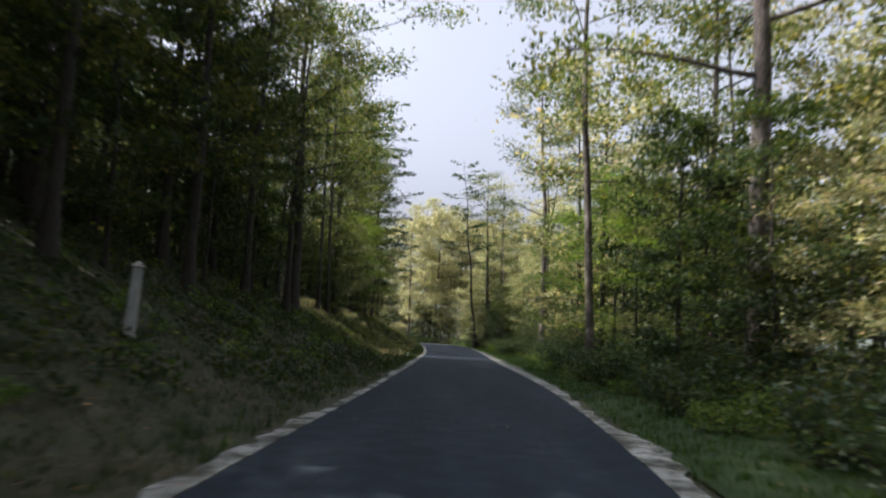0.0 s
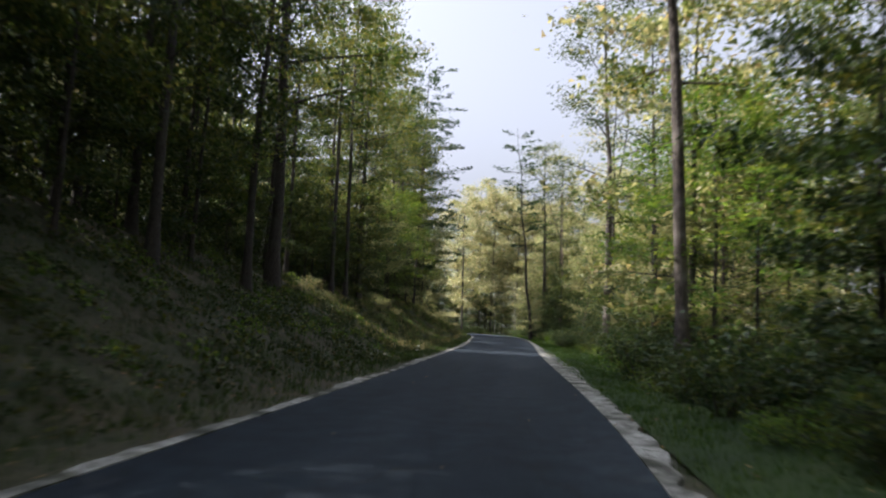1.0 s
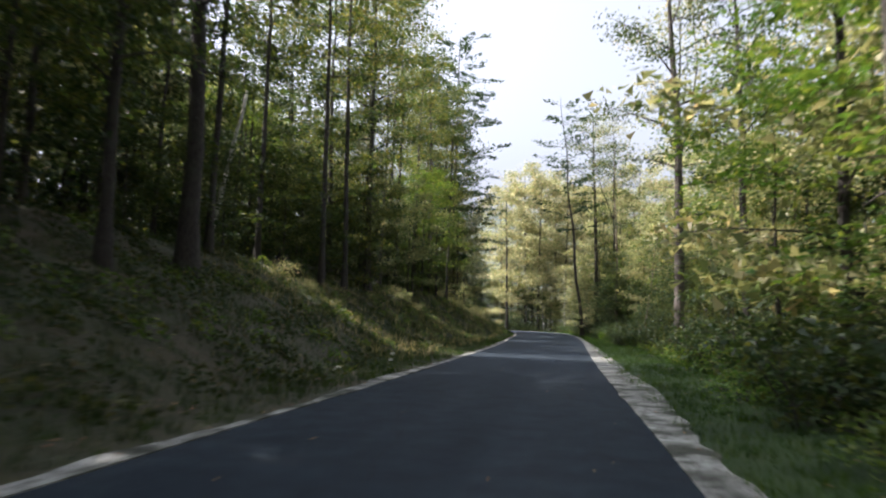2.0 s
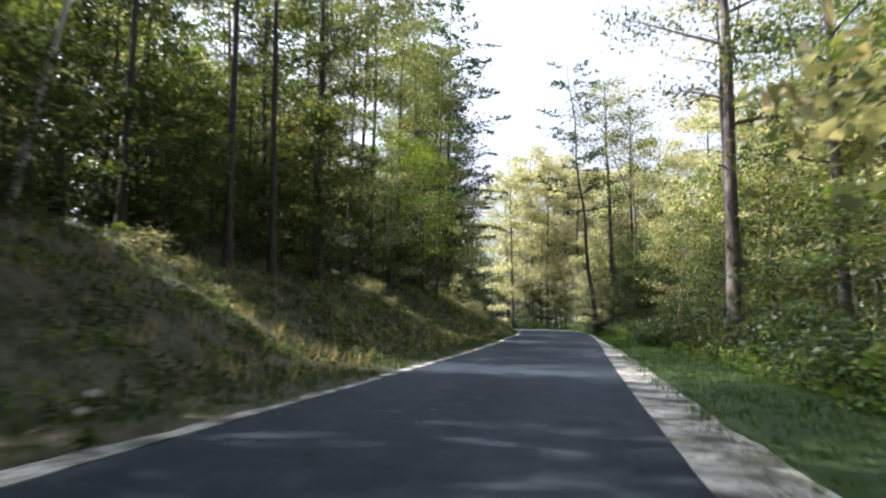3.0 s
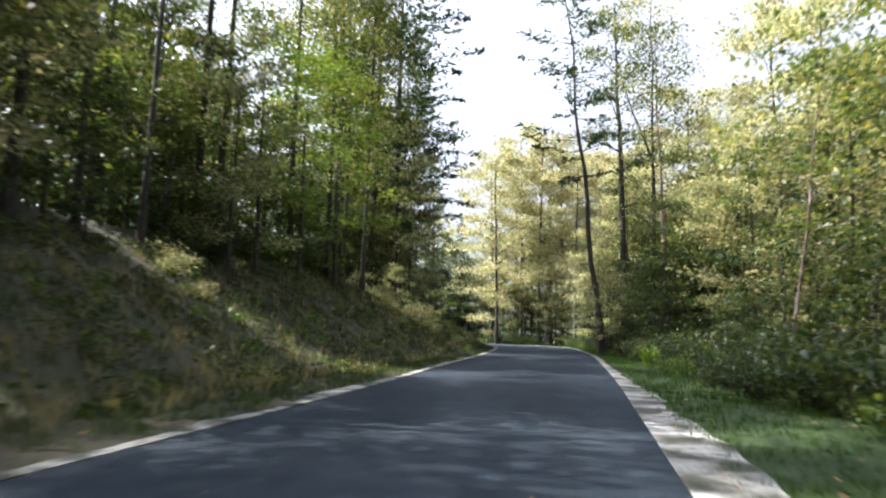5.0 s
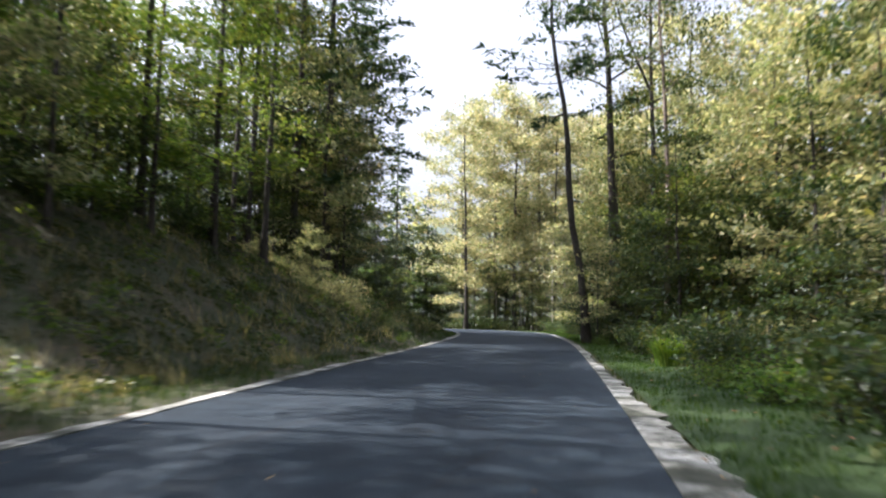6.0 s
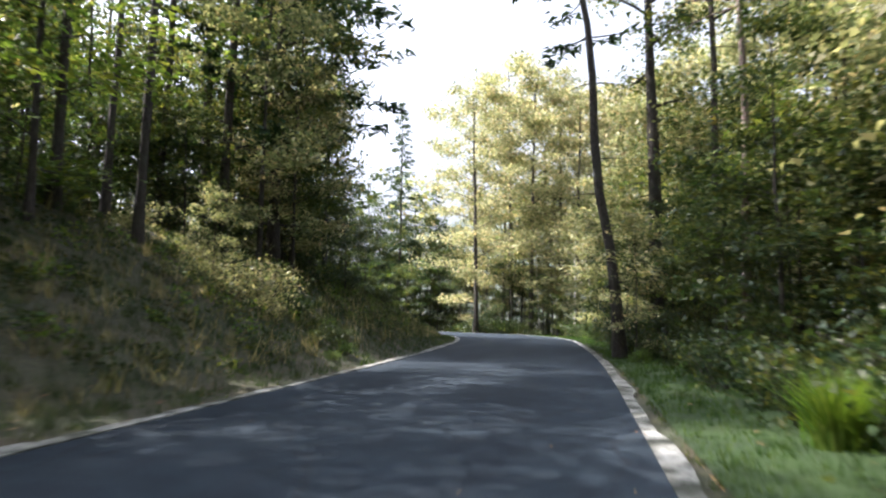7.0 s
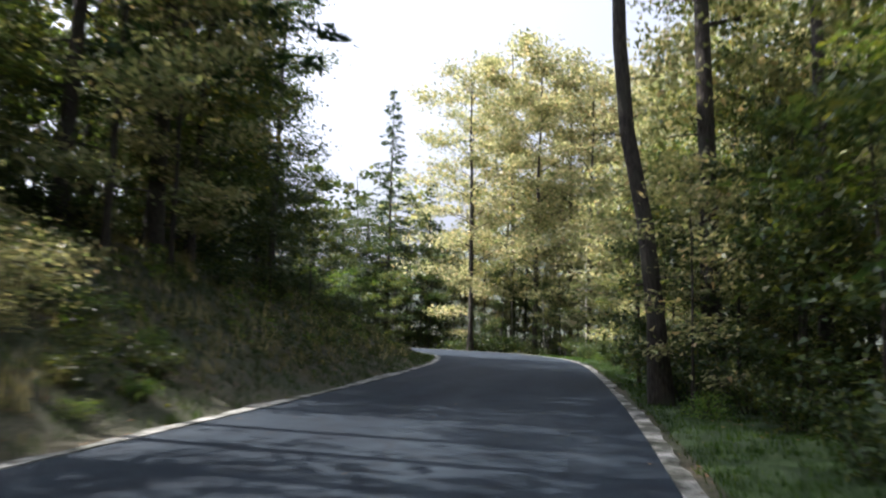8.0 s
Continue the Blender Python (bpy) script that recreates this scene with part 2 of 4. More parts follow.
def right_edge(y):
    return np.interp(y, RYS, RXS)


def waves(x, y):
    return 0.5 * np.sin(x * 0.9 + 1.3 * np.sin(y * 0.31)) * np.sin(y * 0.7 + 0.5 * x) + 0.5 * np.sin(x * 2.1 + y * 1.7) * np.sin(y * 1.9 - x * 0.6)


FOOT_Y = [10, 30, 45, 68, 77, 84, 92, 100, 112]      # level strip between the road and the bank's foot
FOOT = [0.85, 1.4, 2.3, 2.2, 0.8, 0.25, 0.15, 0.35, 0.8]


def ground_z(x, y):
    x, y = np.asarray(x, float), np.asarray(y, float)
    e = left_edge(y) - 0.35 - x
    f = x - right_edge(y) - 0.7
    over = np.maximum(e + 0.35 - np.interp(y, FOOT_Y, FOOT), 0)
    crest = 7.6 + 1.0 * np.sin(y * 0.11 + 0.5)
    bank = 0.53 * np.minimum(over, crest) * over / (over + 0.4) + 0.1 * np.clip(over - crest, 0, 40)
    drop = -0.16 * np.clip(f - 1.6, 0, 7)
    far = np.clip((y - 135) / 20, 0, 1) * 0.6
    inside = (e < -0.15) & (f < -0.5) & (y < 140)
    rough = waves(x, y) * 0.09 * np.clip(np.maximum(e - 0.3, f - 0.6), 0, 1)
    return np.where(inside, -0.08, np.where(e > -0.15, bank - 0.015, np.where(f > -0.5, drop - 0.015 + far, -0.08))) + rough


def axis(*spans):
    out = []
    for a, b, step in spans:
        out.extend(np.arange(a, b, step))
    return np.array(out + [spans[-1][1]])


gx = axis((-2500, -300, 440), (-300, -60, 40), (-60, -16, 2), (-16, 9, 0.35), (9, 60, 2), (60, 300, 40), (300, 2500, 440))
gy = axis((-2500, -300, 440), (-300, -60, 40), (-60, -8, 2), (-8, 145, 0.7), (145, 200, 3), (200, 400, 40), (400, 2600, 440))
X, Y = np.meshgrid(gx, gy, indexing="ij")
Z = ground_z(X, Y)
nx, ny = X.shape
idx = np.arange(nx * ny).reshape(nx, ny)
quads = np.stack([idx[:-1, :-1], idx[1:, :-1], idx[1:, 1:], idx[:-1, 1:]], -1).reshape(-1, 4)
ground = new("ground", mesh_of("ground", np.stack([X, Y, Z], -1).reshape(-1, 3), quads, SOIL, True))
tagged(ground, "dark brown and green forest floor rising as a bank beside the road", "ground", kind="structure")


def strip(name, inner, outer, top, mat, depth=0.12):
    """A slab between two lines of (x, y), with its sides."""
    n = len(inner)
    lift = np.full((n, 1), top)
    a, b = np.hstack([inner, lift]), np.hstack([outer, lift])
    low = np.array([0, 0, depth])
    rows = np.stack([a - low, a, b, b - low], 1).reshape(-1, 3)
    i = (np.arange(n - 1) * 4)[:, None] + np.arange(3)[None]
    q = np.stack([i, i + 4, i + 5, i + 1], -1).reshape(-1, 4)
    return new(name, mesh_of(name, rows, q, mat))


def along(ys, xs, n):
    p = np.stack([xs, ys], 1)
    s = np.concatenate([[0], np.cumsum(np.linalg.norm(np.diff(p, axis=0), axis=1))])
    t = np.linspace(0, s[-1], n)
    return np.stack([np.interp(t, s, p[:, 0]), np.interp(t, s, p[:, 1])], 1)


def offset(line, w):
    d = unit(np.gradient(line, axis=0))
    return line + np.stack([d[:, 1], -d[:, 0]], 1) * np.asarray(w).reshape(-1, 1)


LEFT_LINE, RIGHT_LINE = along(LYS, LXS, 1600), along(RYS, RXS, 1600)
road = strip("road", LEFT_LINE, RIGHT_LINE, 0.0, ASPHALT)
tagged(road, "dark grey asphalt of a narrow country road", "road", kind="structure")


def edge_width(line, base, swing, seed):
    y = line[:, 1]
    g = np.random.default_rng(seed)
    rag = np.convolve(g.normal(size=len(y) + 10), np.hanning(13)[1:-1] / 2.4, "valid")
    return np.maximum(base + swing * np.sin(y * 0.35) * np.sin(y * 0.13 + 1) + 0.028 * rag, 0.1)




def broken(line, seed):
    """Slow, strong wear: nought where the band is gone, one where it is whole."""
    g = np.random.default_rng(seed)
    y = line[:, 1]
    slow = np.convolve(np.interp(y, np.arange(-80, 160, 2.2), g.normal(size=110)[:len(np.arange(-80, 160, 2.2))]), np.ones(9) / 9, "same")
    quick = np.convolve(g.normal(size=len(y)), np.hanning(5) / 2, "same")
    return np.clip(0.8 + 0.42 * slow + 0.26 * quick, 0.15, 1.3)


RY = RIGHT_LINE[:, 1]
SOUND = np.exp(-(np.clip(np.abs(RY - 42) - 9, 0, None) / 7) ** 2)
RW = (edge_width(RIGHT_LINE, 0.3, 0.05, 3) + 0.07 * np.exp(-((RY - 64) / 6) ** 2)) * (SOUND + (1 - SOUND) * broken(RIGHT_LINE, 8)) * (1 - 0.55 * np.clip((RY - 66) / 6, 0, 1)) + 0.3 * SOUND
kerb_r = strip("kerb_right", offset(RIGHT_LINE, 0.02 - edge_width(RIGHT_LINE, 0.06, 0.04, 5)), offset(RIGHT_LINE, RW), 0.012, CONCRETE)
kerb_l = strip("kerb_left", offset(LEFT_LINE, -edge_width(LEFT_LINE, 0.17, 0.07, 4) * broken(LEFT_LINE, 9)), offset(LEFT_LINE, edge_width(LEFT_LINE, 0.06, 0.04, 6) - 0.02), 0.012, CONCRETE)
tagged(kerb_r, "pale worn concrete band along the road's edge", "kerb", kind="structure")
tagged(kerb_l, "narrow pale concrete band below the grassy bank", "kerb", kind="structure")

# green sod of the verge
vt = np.linspace(0, 1, 9)
vy = np.arange(-20, 124, 0.7)
VX = right_edge(vy)[:, None] + 0.3 + vt[None] * (2.7 + 0.5 * np.sin(vy * 0.4) * np.sin(vy * 0.17 + 2))[:, None]
VY = np.repeat(vy[:, None], 9, 1)
VZ = ground_z(VX, VY) + 0.01 - 0.05 * (vt[None] > 0.95)
vi = np.arange(VX.size).reshape(VX.shape)
vq = np.stack([vi[:-1, :-1], vi[:-1, 1:], vi[1:, 1:], vi[1:, :-1]], -1).reshape(-1, 4)
verge = new("verge", mesh_of("verge", np.stack([VX, VY, VZ], -1).reshape(-1, 3), vq, SOD, True))
tagged(verge, "green sod of the grass verge beside the road", "grass", kind="structure")

# far wooded hill
hx = np.linspace(-700, 700, 90)
hy = np.linspace(700, 1200, 30)
HX, HY = np.meshgrid(hx, hy, indexing="ij")
HZ = (150 * np.exp(-((HX + 90) / 240) ** 2) + 90 * np.exp(-((HX - 260) / 260) ** 2)) * np.sin(np.clip((HY - 700) / 400, 0, 1) * np.pi / 2) + 6 * waves(HX * 0.2, HY * 0.2)
hi = np.arange(HX.size).reshape(HX.shape)
hq = np.stack([hi[:-1, :-1], hi[1:, :-1], hi[1:, 1:], hi[:-1, 1:]], -1).reshape(-1, 4)
hill = new("backdrop", mesh_of("backdrop", np.stack([HX, HY, HZ], -1).reshape(-1, 3), hq, HILL_MAT, True))
tagged(hill, "distant wooded hill, haze greyed into its colour", "hill", kind="structure")

# ---- trees ----


def bend(base, top, wobble, n=12):
    t = np.linspace(0, 1, n)[:, None]
    p = np.asarray(base) * (1 - t) + np.asarray(top) * t
    w = np.cumsum(rng.normal(size=(n, 3)) * wobble, 0) * t
    w[:, 2] = 0
    return p + w


def limb(start, azim, rise, length, droop=0.0, n=6):
    t = np.linspace(0, 1, n)[:, None]
    d = np.array([math.cos(azim) * math.cos(rise), math.sin(azim) * math.cos(rise), math.sin(rise)])
    p = np.asarray(start) + d * length * t
    p[:, 2] -= droop * length * t[:, 0] ** 2
    p += np.cumsum(rng.normal(size=(n, 3)) * 0.035 * length, 0) * t
    return p


def broadleaf(height, base, reach, radius, leaves, leaf, size, bark=BARK, lean=(0, 0), fork=False, cluster=0.55, limbs=26, level=0.6, twigs=5, split=False):
    """A deciduous tree: flared trunk, forking limbs, leaves in layered clusters with gaps."""
    tree = new("tree")
    tubes = Tubes()
    trunk = bend((0, 0, -0.3), (lean[0], lean[1], height * 0.93), 0.11 * height / 25)
    t = np.linspace(0, 1, len(trunk))
    flare = 1 + 0.7 * np.exp(-t * height / 0.5)
    tubes.add(trunk, radius * flare * (1 - 0.86 * t ** 1.2), 10, 0.03)
    spots, boughs = [], []
    if fork:
        p = limb(trunk[6], rng.uniform(0, 6.28), 1.25, height * 0.45)
        tubes.add(p, radius * 0.5 * np.linspace(1, 0.2, len(p)), 7)
    for k in range(limbs):
        u = (k + rng.uniform(0, 0.9)) / limbs
        h = base + (1 - base) * u ** 0.85 * 0.95
        s = np.array([np.interp(h * 0.93 / 0.93, t, trunk[:, c]) for c in range(3)])
        width = reach * (0.35 + 0.65 * math.sin(math.pi * min(0.15 + 0.8 * u, 1))) * rng.uniform(0.65, 1.15)
        az_ = k * 2.4 + rng.uniform(-0.5, 0.5)
        p = limb(s, az_, 0.25 + 0.55 * u + rng.uniform(-0.15, 0.2), width, 0.12)
        r0 = radius * 0.3 * (1 - 0.65 * u)
        bough = Tubes() if split else tubes
        q_ = p if split else p[[0, 1, 3, 5]] if twigs > 3 else p[[0, 2, 5]]
        bough.add(q_, r0 * np.linspace(1, 0.2, len(q_)), 6 if split else 4 if twigs > 3 else 3)
        boughs.append(bough)
        for q in range(twigs):
            w = rng.uniform(0.35, 1.0)
            c = np.array([np.interp(w, np.linspace(0, 1, len(p)), p[:, i]) for i in range(3)])
            p2 = limb(c, az_ + rng.choice([-1, 1]) * rng.uniform(0.4, 1.2), rng.uniform(-0.1, 0.45), width * rng.uniform(0.2, 0.42), 0.1, 4)
            if twigs > 3 and q < 3:
                bough.add(p2[[0, 3]], r0 * 0.4 * np.array([1, 0.3]), 3)
            spots += [p2[-1], p2[2], p2[1]]
        spots += [p[-1], p[-2]] + [p[-3]] * (twigs < 4)
    spots = np.array(spots)
    keep = spots[rng.random(len(spots)) > 0.38]
    pick = rng.integers(0, len(keep), leaves)
    c = keep[pick] + rng.normal(size=(leaves, 3)) * cluster * np.array([1, 1, 0.38])
    if split:
        dead_stubs(tubes, trunk, radius, 1.6, base * height + 1, 7, int(height * 10 + leaves))
    stem_ = part("trunk", tubes.mesh("trunk", bark), tree)
    for bough in boughs if split else ():
        part("limb", bough.mesh("limb", bark), stem_)
    part("crown", leaves_mesh("crown", c, size, leaf, level, tri=twigs > 3), tree)
    return tree


def conifer(height, base, reach, radius, sprays, droop, cone, needle=0.34, whorl=0.75, sway=0.0):
    """A pine or spruce: whorls of level or drooping boughs carrying flat needle sprays."""
    tree = new("tree")
    tubes = Tubes()
    trunk = bend((0, 0, -0.3), (0, 0, height), 0.03, 14)
    trunk[:, 0] += sway * np.sin(trunk[:, 2] * 0.75) * np.clip(trunk[:, 2] / 3, 0, 1)
    t = np.linspace(0, 1, len(trunk))
    tubes.add(trunk, radius * (1 + 0.5 * np.exp(-t * height / 0.5)) * (1 - 0.93 * t), 9, 0.03)
    pts, ways = [], []
    z = base * height
    while z < height * 0.985:
        u = (z / height - base) / (1 - base)
        for k in range(rng.integers(4, 7)):
            a = rng.uniform(0, 6.283)
            length = reach * ((1 - u) ** 0.8 if cone else (0.35 + 0.65 * math.sin(math.pi * (0.25 + 0.7 * u)))) * rng.uniform(0.6, 1.15) + 0.25
            p = limb((np.interp(z, trunk[:, 2], trunk[:, 0]), np.interp(z, trunk[:, 2], trunk[:, 1]), z + rng.uniform(-0.2, 0.2)), a, 0.12 if not cone else 0.0, length, droop)
            tubes.add(p, radius * 0.16 * (1 - 0.7 * u) * np.linspace(1, 0.2, len(p)), 4)
            m = max(int(sprays * length / reach), 3)
            w = rng.uniform(0.2, 1.0, m) ** 0.7
            c = np.stack([np.interp(w, np.linspace(0, 1, len(p)), p[:, i]) for i in range(3)], 1)
            side = np.array([-math.sin(a), math.cos(a), 0])
            spread = rng.normal(size=(m, 1)) * 0.22 * length * (1.15 - w[:, None])
            c = c + side * spread + rng.normal(size=(m, 3)) * np.array([0.08, 0.08, 0.07])
            pts.append(c)
            ways.append(np.array([math.cos(a), math.sin(a), -0.1]) + side * np.sign(spread) * 0.8)
        z += whorl * rng.uniform(0.7, 1.2)
    if base > 0.3:
        dead_stubs(tubes, trunk, radius, 2.0, base * height, 9, 5)
    part("trunk", tubes.mesh("trunk", BARK), tree)
    part("crown", leaves_mesh("crown", np.concatenate(pts), needle, NEEDLE, 0.65, 0.4, np.concatenate(ways), True), tree)
    return tree


def shrub(height, reach, leaves, leaf, size, stems=8):
    bush = new("shrub")
    tubes = Tubes()
    spots = []
    for k in range(stems):
        a = rng.uniform(0, 6.283)
        p = limb((0.12 * math.cos(a), 0.12 * math.sin(a), -0.1), a, rng.uniform(0.8, 1.4), height * rng.uniform(0.6, 1.05), 0.15)
        tubes.add(p, 0.018 * height ** 0.5 * np.linspace(1, 0.3, len(p)), 4)
        for q in range(4):
            w = rng.uniform(0.2, 1)
            c = np.array([np.interp(w, np.linspace(0, 1, len(p)), p[:, i]) for i in range(3)])
            p2 = limb(c, rng.uniform(0, 6.283), rng.uniform(-0.1, 0.6), reach * rng.uniform(0.3, 0.8), 0.2, 4)
            tubes.add(p2[[0, 3]], 0.008 * np.array([1, 0.4]), 3)
            spots += [p2[-1], p2[2], p2[1]]
    spots = np.array(spots)
    c = spots[rng.integers(0, len(spots), leaves)] + rng.normal(size=(leaves, 3)) * np.array([0.24, 0.24, 0.13]) * max(reach, 0.6)
    c[:, 2] = np.maximum(c[:, 2], 0.03)
    part("stem", tubes.mesh("stem", BARK), bush)
    part("foliage", leaves_mesh("foliage", c, size, leaf, 0.5, tri=True), bush)
    return bush


def dead_stubs(tubes, trunk, radius, low, high, n, seed):
    """Short broken branches left on the bare part of a trunk."""
    g = np.random.default_rng(seed)
    for z in g.uniform(low, high, n):
        a, r = g.uniform(0, 6.283), g.uniform(0.4, 1.3)
        at = np.array([np.interp(z, trunk[:, 2], trunk[:, 0]), np.interp(z, trunk[:, 2], trunk[:, 1]), z])
        way = np.array([math.cos(a), math.sin(a), g.uniform(-0.1, 0.35)])
        t = np.linspace(0, 1, 4)[:, None]
        tubes.add(at + way * r * t + np.array([0, 0, -0.18]) * r * t ** 2, radius * 0.13 * np.array([1, 0.8, 0.55, 0.25]), 5, 0.05, g)


STANDING = {}


def place(proto, x, y, scale=1.0, turn=None, tilt=(0, 0)):
    """Stands a thing on the ground: the first time the thing itself, then copies."""
    z = float(ground_z(x, y)) - 0.03
    turn = rng.uniform(0, 360) if turn is None else turn
    m = pose(x, y, z, tilt[0], tilt[1], turn) @ Matrix.Scale(scale, 4)
    group = STANDING.setdefault(proto, [])
    ob = copy_thing(proto, Matrix.Identity(4)) if group else proto
    ob.matrix_basis = m
    group.append(ob)
    return ob


def merge_far(protos, name, label):
    """Joins the distant trees, too many to count, into one mesh for the leaves of each kind and one for the trunks."""
    trunks = []
    for proto in protos:
        crowns = []
        for ob in list(STANDING[proto]):
            for child in list(ob.children):
                n = len(child.data.vertices)
                co = np.empty(n * 3)
                child.data.vertices.foreach_get("co", co)
                face = np.empty(len(child.data.loops), int)
                child.data.loops.foreach_get("vertex_index", face)
                m = np.array(ob.matrix_basis)
                (trunks if child.name.startswith("trunk") else crowns).append((co.reshape(n, 3) @ m[:3, :3].T + m[:3, 3], face.reshape(-1, 4), child.data.materials[0]))
        for pile in ([crowns, trunks] if proto is protos[-1] else [crowns]):
            step = np.cumsum([0] + [len(p[0]) for p in pile[:-1]])
            far = new(name, mesh_of(name, np.concatenate([p[0] for p in pile]), np.concatenate([p[1] + k for p, k in zip(pile, step)]), pile[0][2]))
            tagged(far, label if pile is crowns else "dark trunks and limbs deep in the wood", "trees", kind="stuff")
    for proto in protos:
        for ob in STANDING.pop(proto):
            for child in list(ob.children):
                bpy.data.objects.remove(child)
            bpy.data.objects.remove(ob)



def named(proto, label, category, group):
    return tagged(proto, label, category, group)


oak = named(broadleaf(26, 0.22, 5.4, 0.25, 6800, LEAF_MID, 0.28), "tall oak with layered green foliage in forest", "tree", "forest trees")
beech = named(broadleaf(23, 0.14, 4.8, 0.2, 6800, LEAF_DEEP, 0.27), "dark-stemmed beech with deep green leaves", "tree", "forest trees")
gold = named(broadleaf(23, 0.12, 4.8, 0.19, 9400, LEAF_GOLD_SUNLIT, 0.28), "tall tree yellowing in early autumn, leaves coloured sunlit pale", "tree", "forest trees")
slim = named(broadleaf(26, 0.42, 3.4, 0.14, 4200, LEAF_MID, 0.23, limbs=18), "slim straight tree with a high thin crown", "tree", "forest trees")
edge_green = named(broadleaf(14, 0.07, 3.5, 0.11, 5000, LEAF_DEEP, 0.23, cluster=0.45, limbs=20), "bushy dark green tree at the forest edge", "tree", "edge trees")
edge_mid = named(broadleaf(12, 0.08, 3.2, 0.1, 5000, LEAF_MID, 0.22, cluster=0.45, limbs=20), "bushy green tree at the forest edge", "tree", "edge trees")
edge_gold = named(broadleaf(12.5, 0.08, 3.2, 0.1, 5200, LEAF_GOLD, 0.23, cluster=0.45, limbs=20), "bushy yellowing tree at the forest edge", "tree", "edge trees")
back_green = named(broadleaf(24, 0.05, 5.0, 0.18, 780, LEAF_DEEP, 0.92, cluster=0.8, limbs=20, twigs=3), "green deciduous tree deep in the wood", "tree", "background trees")
back_gold = named(broadleaf(21, 0.05, 4.8, 0.17, 780, LEAF_GOLD, 0.88, cluster=0.8, limbs=20, twigs=3), "yellowing deciduous tree deep in the wood", "tree", "background trees")
maple = named(broadleaf(8.5, 0.12, 2.7, 0.07, 3800, LEAF_BRIGHT, 0.18, cluster=0.38, limbs=18, level=0.78), "young maple with sunlit brightness in its green leaf colour", "tree", "young trees")
sapling = named(broadleaf(6.5, 0.1, 2.1, 0.05, 2400, LEAF_DEEP, 0.2, cluster=0.36, limbs=16, level=0.7), "young dark green tree under the canopy", "tree", "young trees")
sapling_gold = named(broadleaf(7.5, 0.12, 2.3, 0.05, 2400, LEAF_GOLD, 0.2, cluster=0.36, limbs=16, level=0.7), "young tree with pale yellowing leaves", "tree", "young trees")
pine = named(conifer(30, 0.14, 5.6, 0.26, 74, 0.02, False, 0.5, 1.2), "tall white pine with level boughs beside road", "tree", "conifers")
high_pine = named(conifer(27, 0.55, 3.2, 0.15, 54, 0.0, False, 0.44, 1.1), "thin-stemmed pine with a high dark crown", "tree", "conifers")
spruce = named(conifer(27, 0.06, 3.8, 0.22, 54, 0.25, True, 0.42, 0.6), "pointed spruce standing above the road's bend", "tree", "conifers")
bush = named(shrub(2.1, 1.1, 1000, LEAF_DEEP, 0.15), "leafy dark green bush at the wood's edge", "shrub", "roadside shrubs")
bush_bright = named(shrub(1.4, 0.85, 1000, LEAF_BRIGHT, 0.105), "low bright green bush beside the verge", "shrub", "roadside shrubs")
bush_gold = named(shrub(1.3, 0.8, 900, LEAF_GOLD, 0.1), "low shrub on the grassy bank, leaves coloured sunlit gold", "shrub", "bank shrubs")


def roadside(height, base, reach, radius, leaves, leaf, bark, label, lean=(0, 0), fork=False):
    return named(broadleaf(height, base, reach, radius, leaves * 2, leaf, 0.19, bark, lean, fork, limbs=20, split=True), label, "tree", "roadside trees")


# roadside trees that the road passes close by
place(named(broadleaf(20.5, 0.38, 7.0, 0.25, 8000, LEAF_MID, 0.24, split=True), "big spreading tree with boughs reaching over the road", "tree", "roadside trees"), -7.6, 35.2, turn=0)
place(roadside(24, 0.3, 5.6, 0.26, 5200, LEAF_MID, BARK_MOTTLED, "thick pale-barked tree with foliage close round its trunk"), 7.0, 15.6, turn=40)
place(roadside(24, 0.3, 4.0, 0.17, 3300, LEAF_MID, BARK_MOTTLED, "slender tree with pale upper trunk, leaning towards road", (-1.0, 0)), 5.6, 26.6, turn=0)
place(roadside(25, 0.32, 4.2, 0.26, 3200, LEAF_DEEP, BARK_MOTTLED, "straight reddish-barked tree with short side branches"), 7.5, 53.5, turn=0)
place(roadside(22, 0.25, 3.8, 0.19, 3200, LEAF_DEEP, BARK, "dark trunk with green foliage behind the verge"), 9.6, 49.5, turn=0)
place(roadside(26, 0.4, 3.6, 0.27, 3400, LEAF_MID, BARK, "straight dark trunk close beside the verge"), 5.75, 94.4, turn=0)
place(named(conifer(25, 0.44, 3.6, 0.2, 40, 0.0, False, 0.42, 1.3, 0.13), "dark pine leaning out towards the road", "tree", "roadside trees"), 4.15, 90.3, turn=0, tilt=(0, -5.5))
place(roadside(24, 0.5, 3.4, 0.15, 1500, LEAF_GOLD, BARK, "tall forked tree with a thin yellowing crown", fork=True), 7.2, 90.5, turn=0)
place(roadside(23, 0.5, 3.2, 0.14, 1500, LEAF_GOLD, BARK, "tall thin tree with sparse yellow-green crown", fork=True), 9.0, 61.0, turn=0)
place(roadside(20, 0.5, 2.6, 0.13, 1800, LEAF_DEEP, BARK_SUNLIT, "slim trunk behind the verge, sun flecks in its bark colour"), 7.1, 86.0, turn=0)
birch = roadside(11, 0.5, 1.8, 0.06, 500, LEAF_GOLD, BARK_WHITE, "thin white birch stem at the bend")
for x, y, s, lean in ((2.6, 126.0, 1.0, 0), (-0.6, 132.6, 1.2, 3), (4.2, 130.0, 1.3, -4), (-3.4, 134.6, 1.1, 5), (0.9, 136.0, 1.3, -2)):
    place(birch, x, y, s, tilt=(0, lean))

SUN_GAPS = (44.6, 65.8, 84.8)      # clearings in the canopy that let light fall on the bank


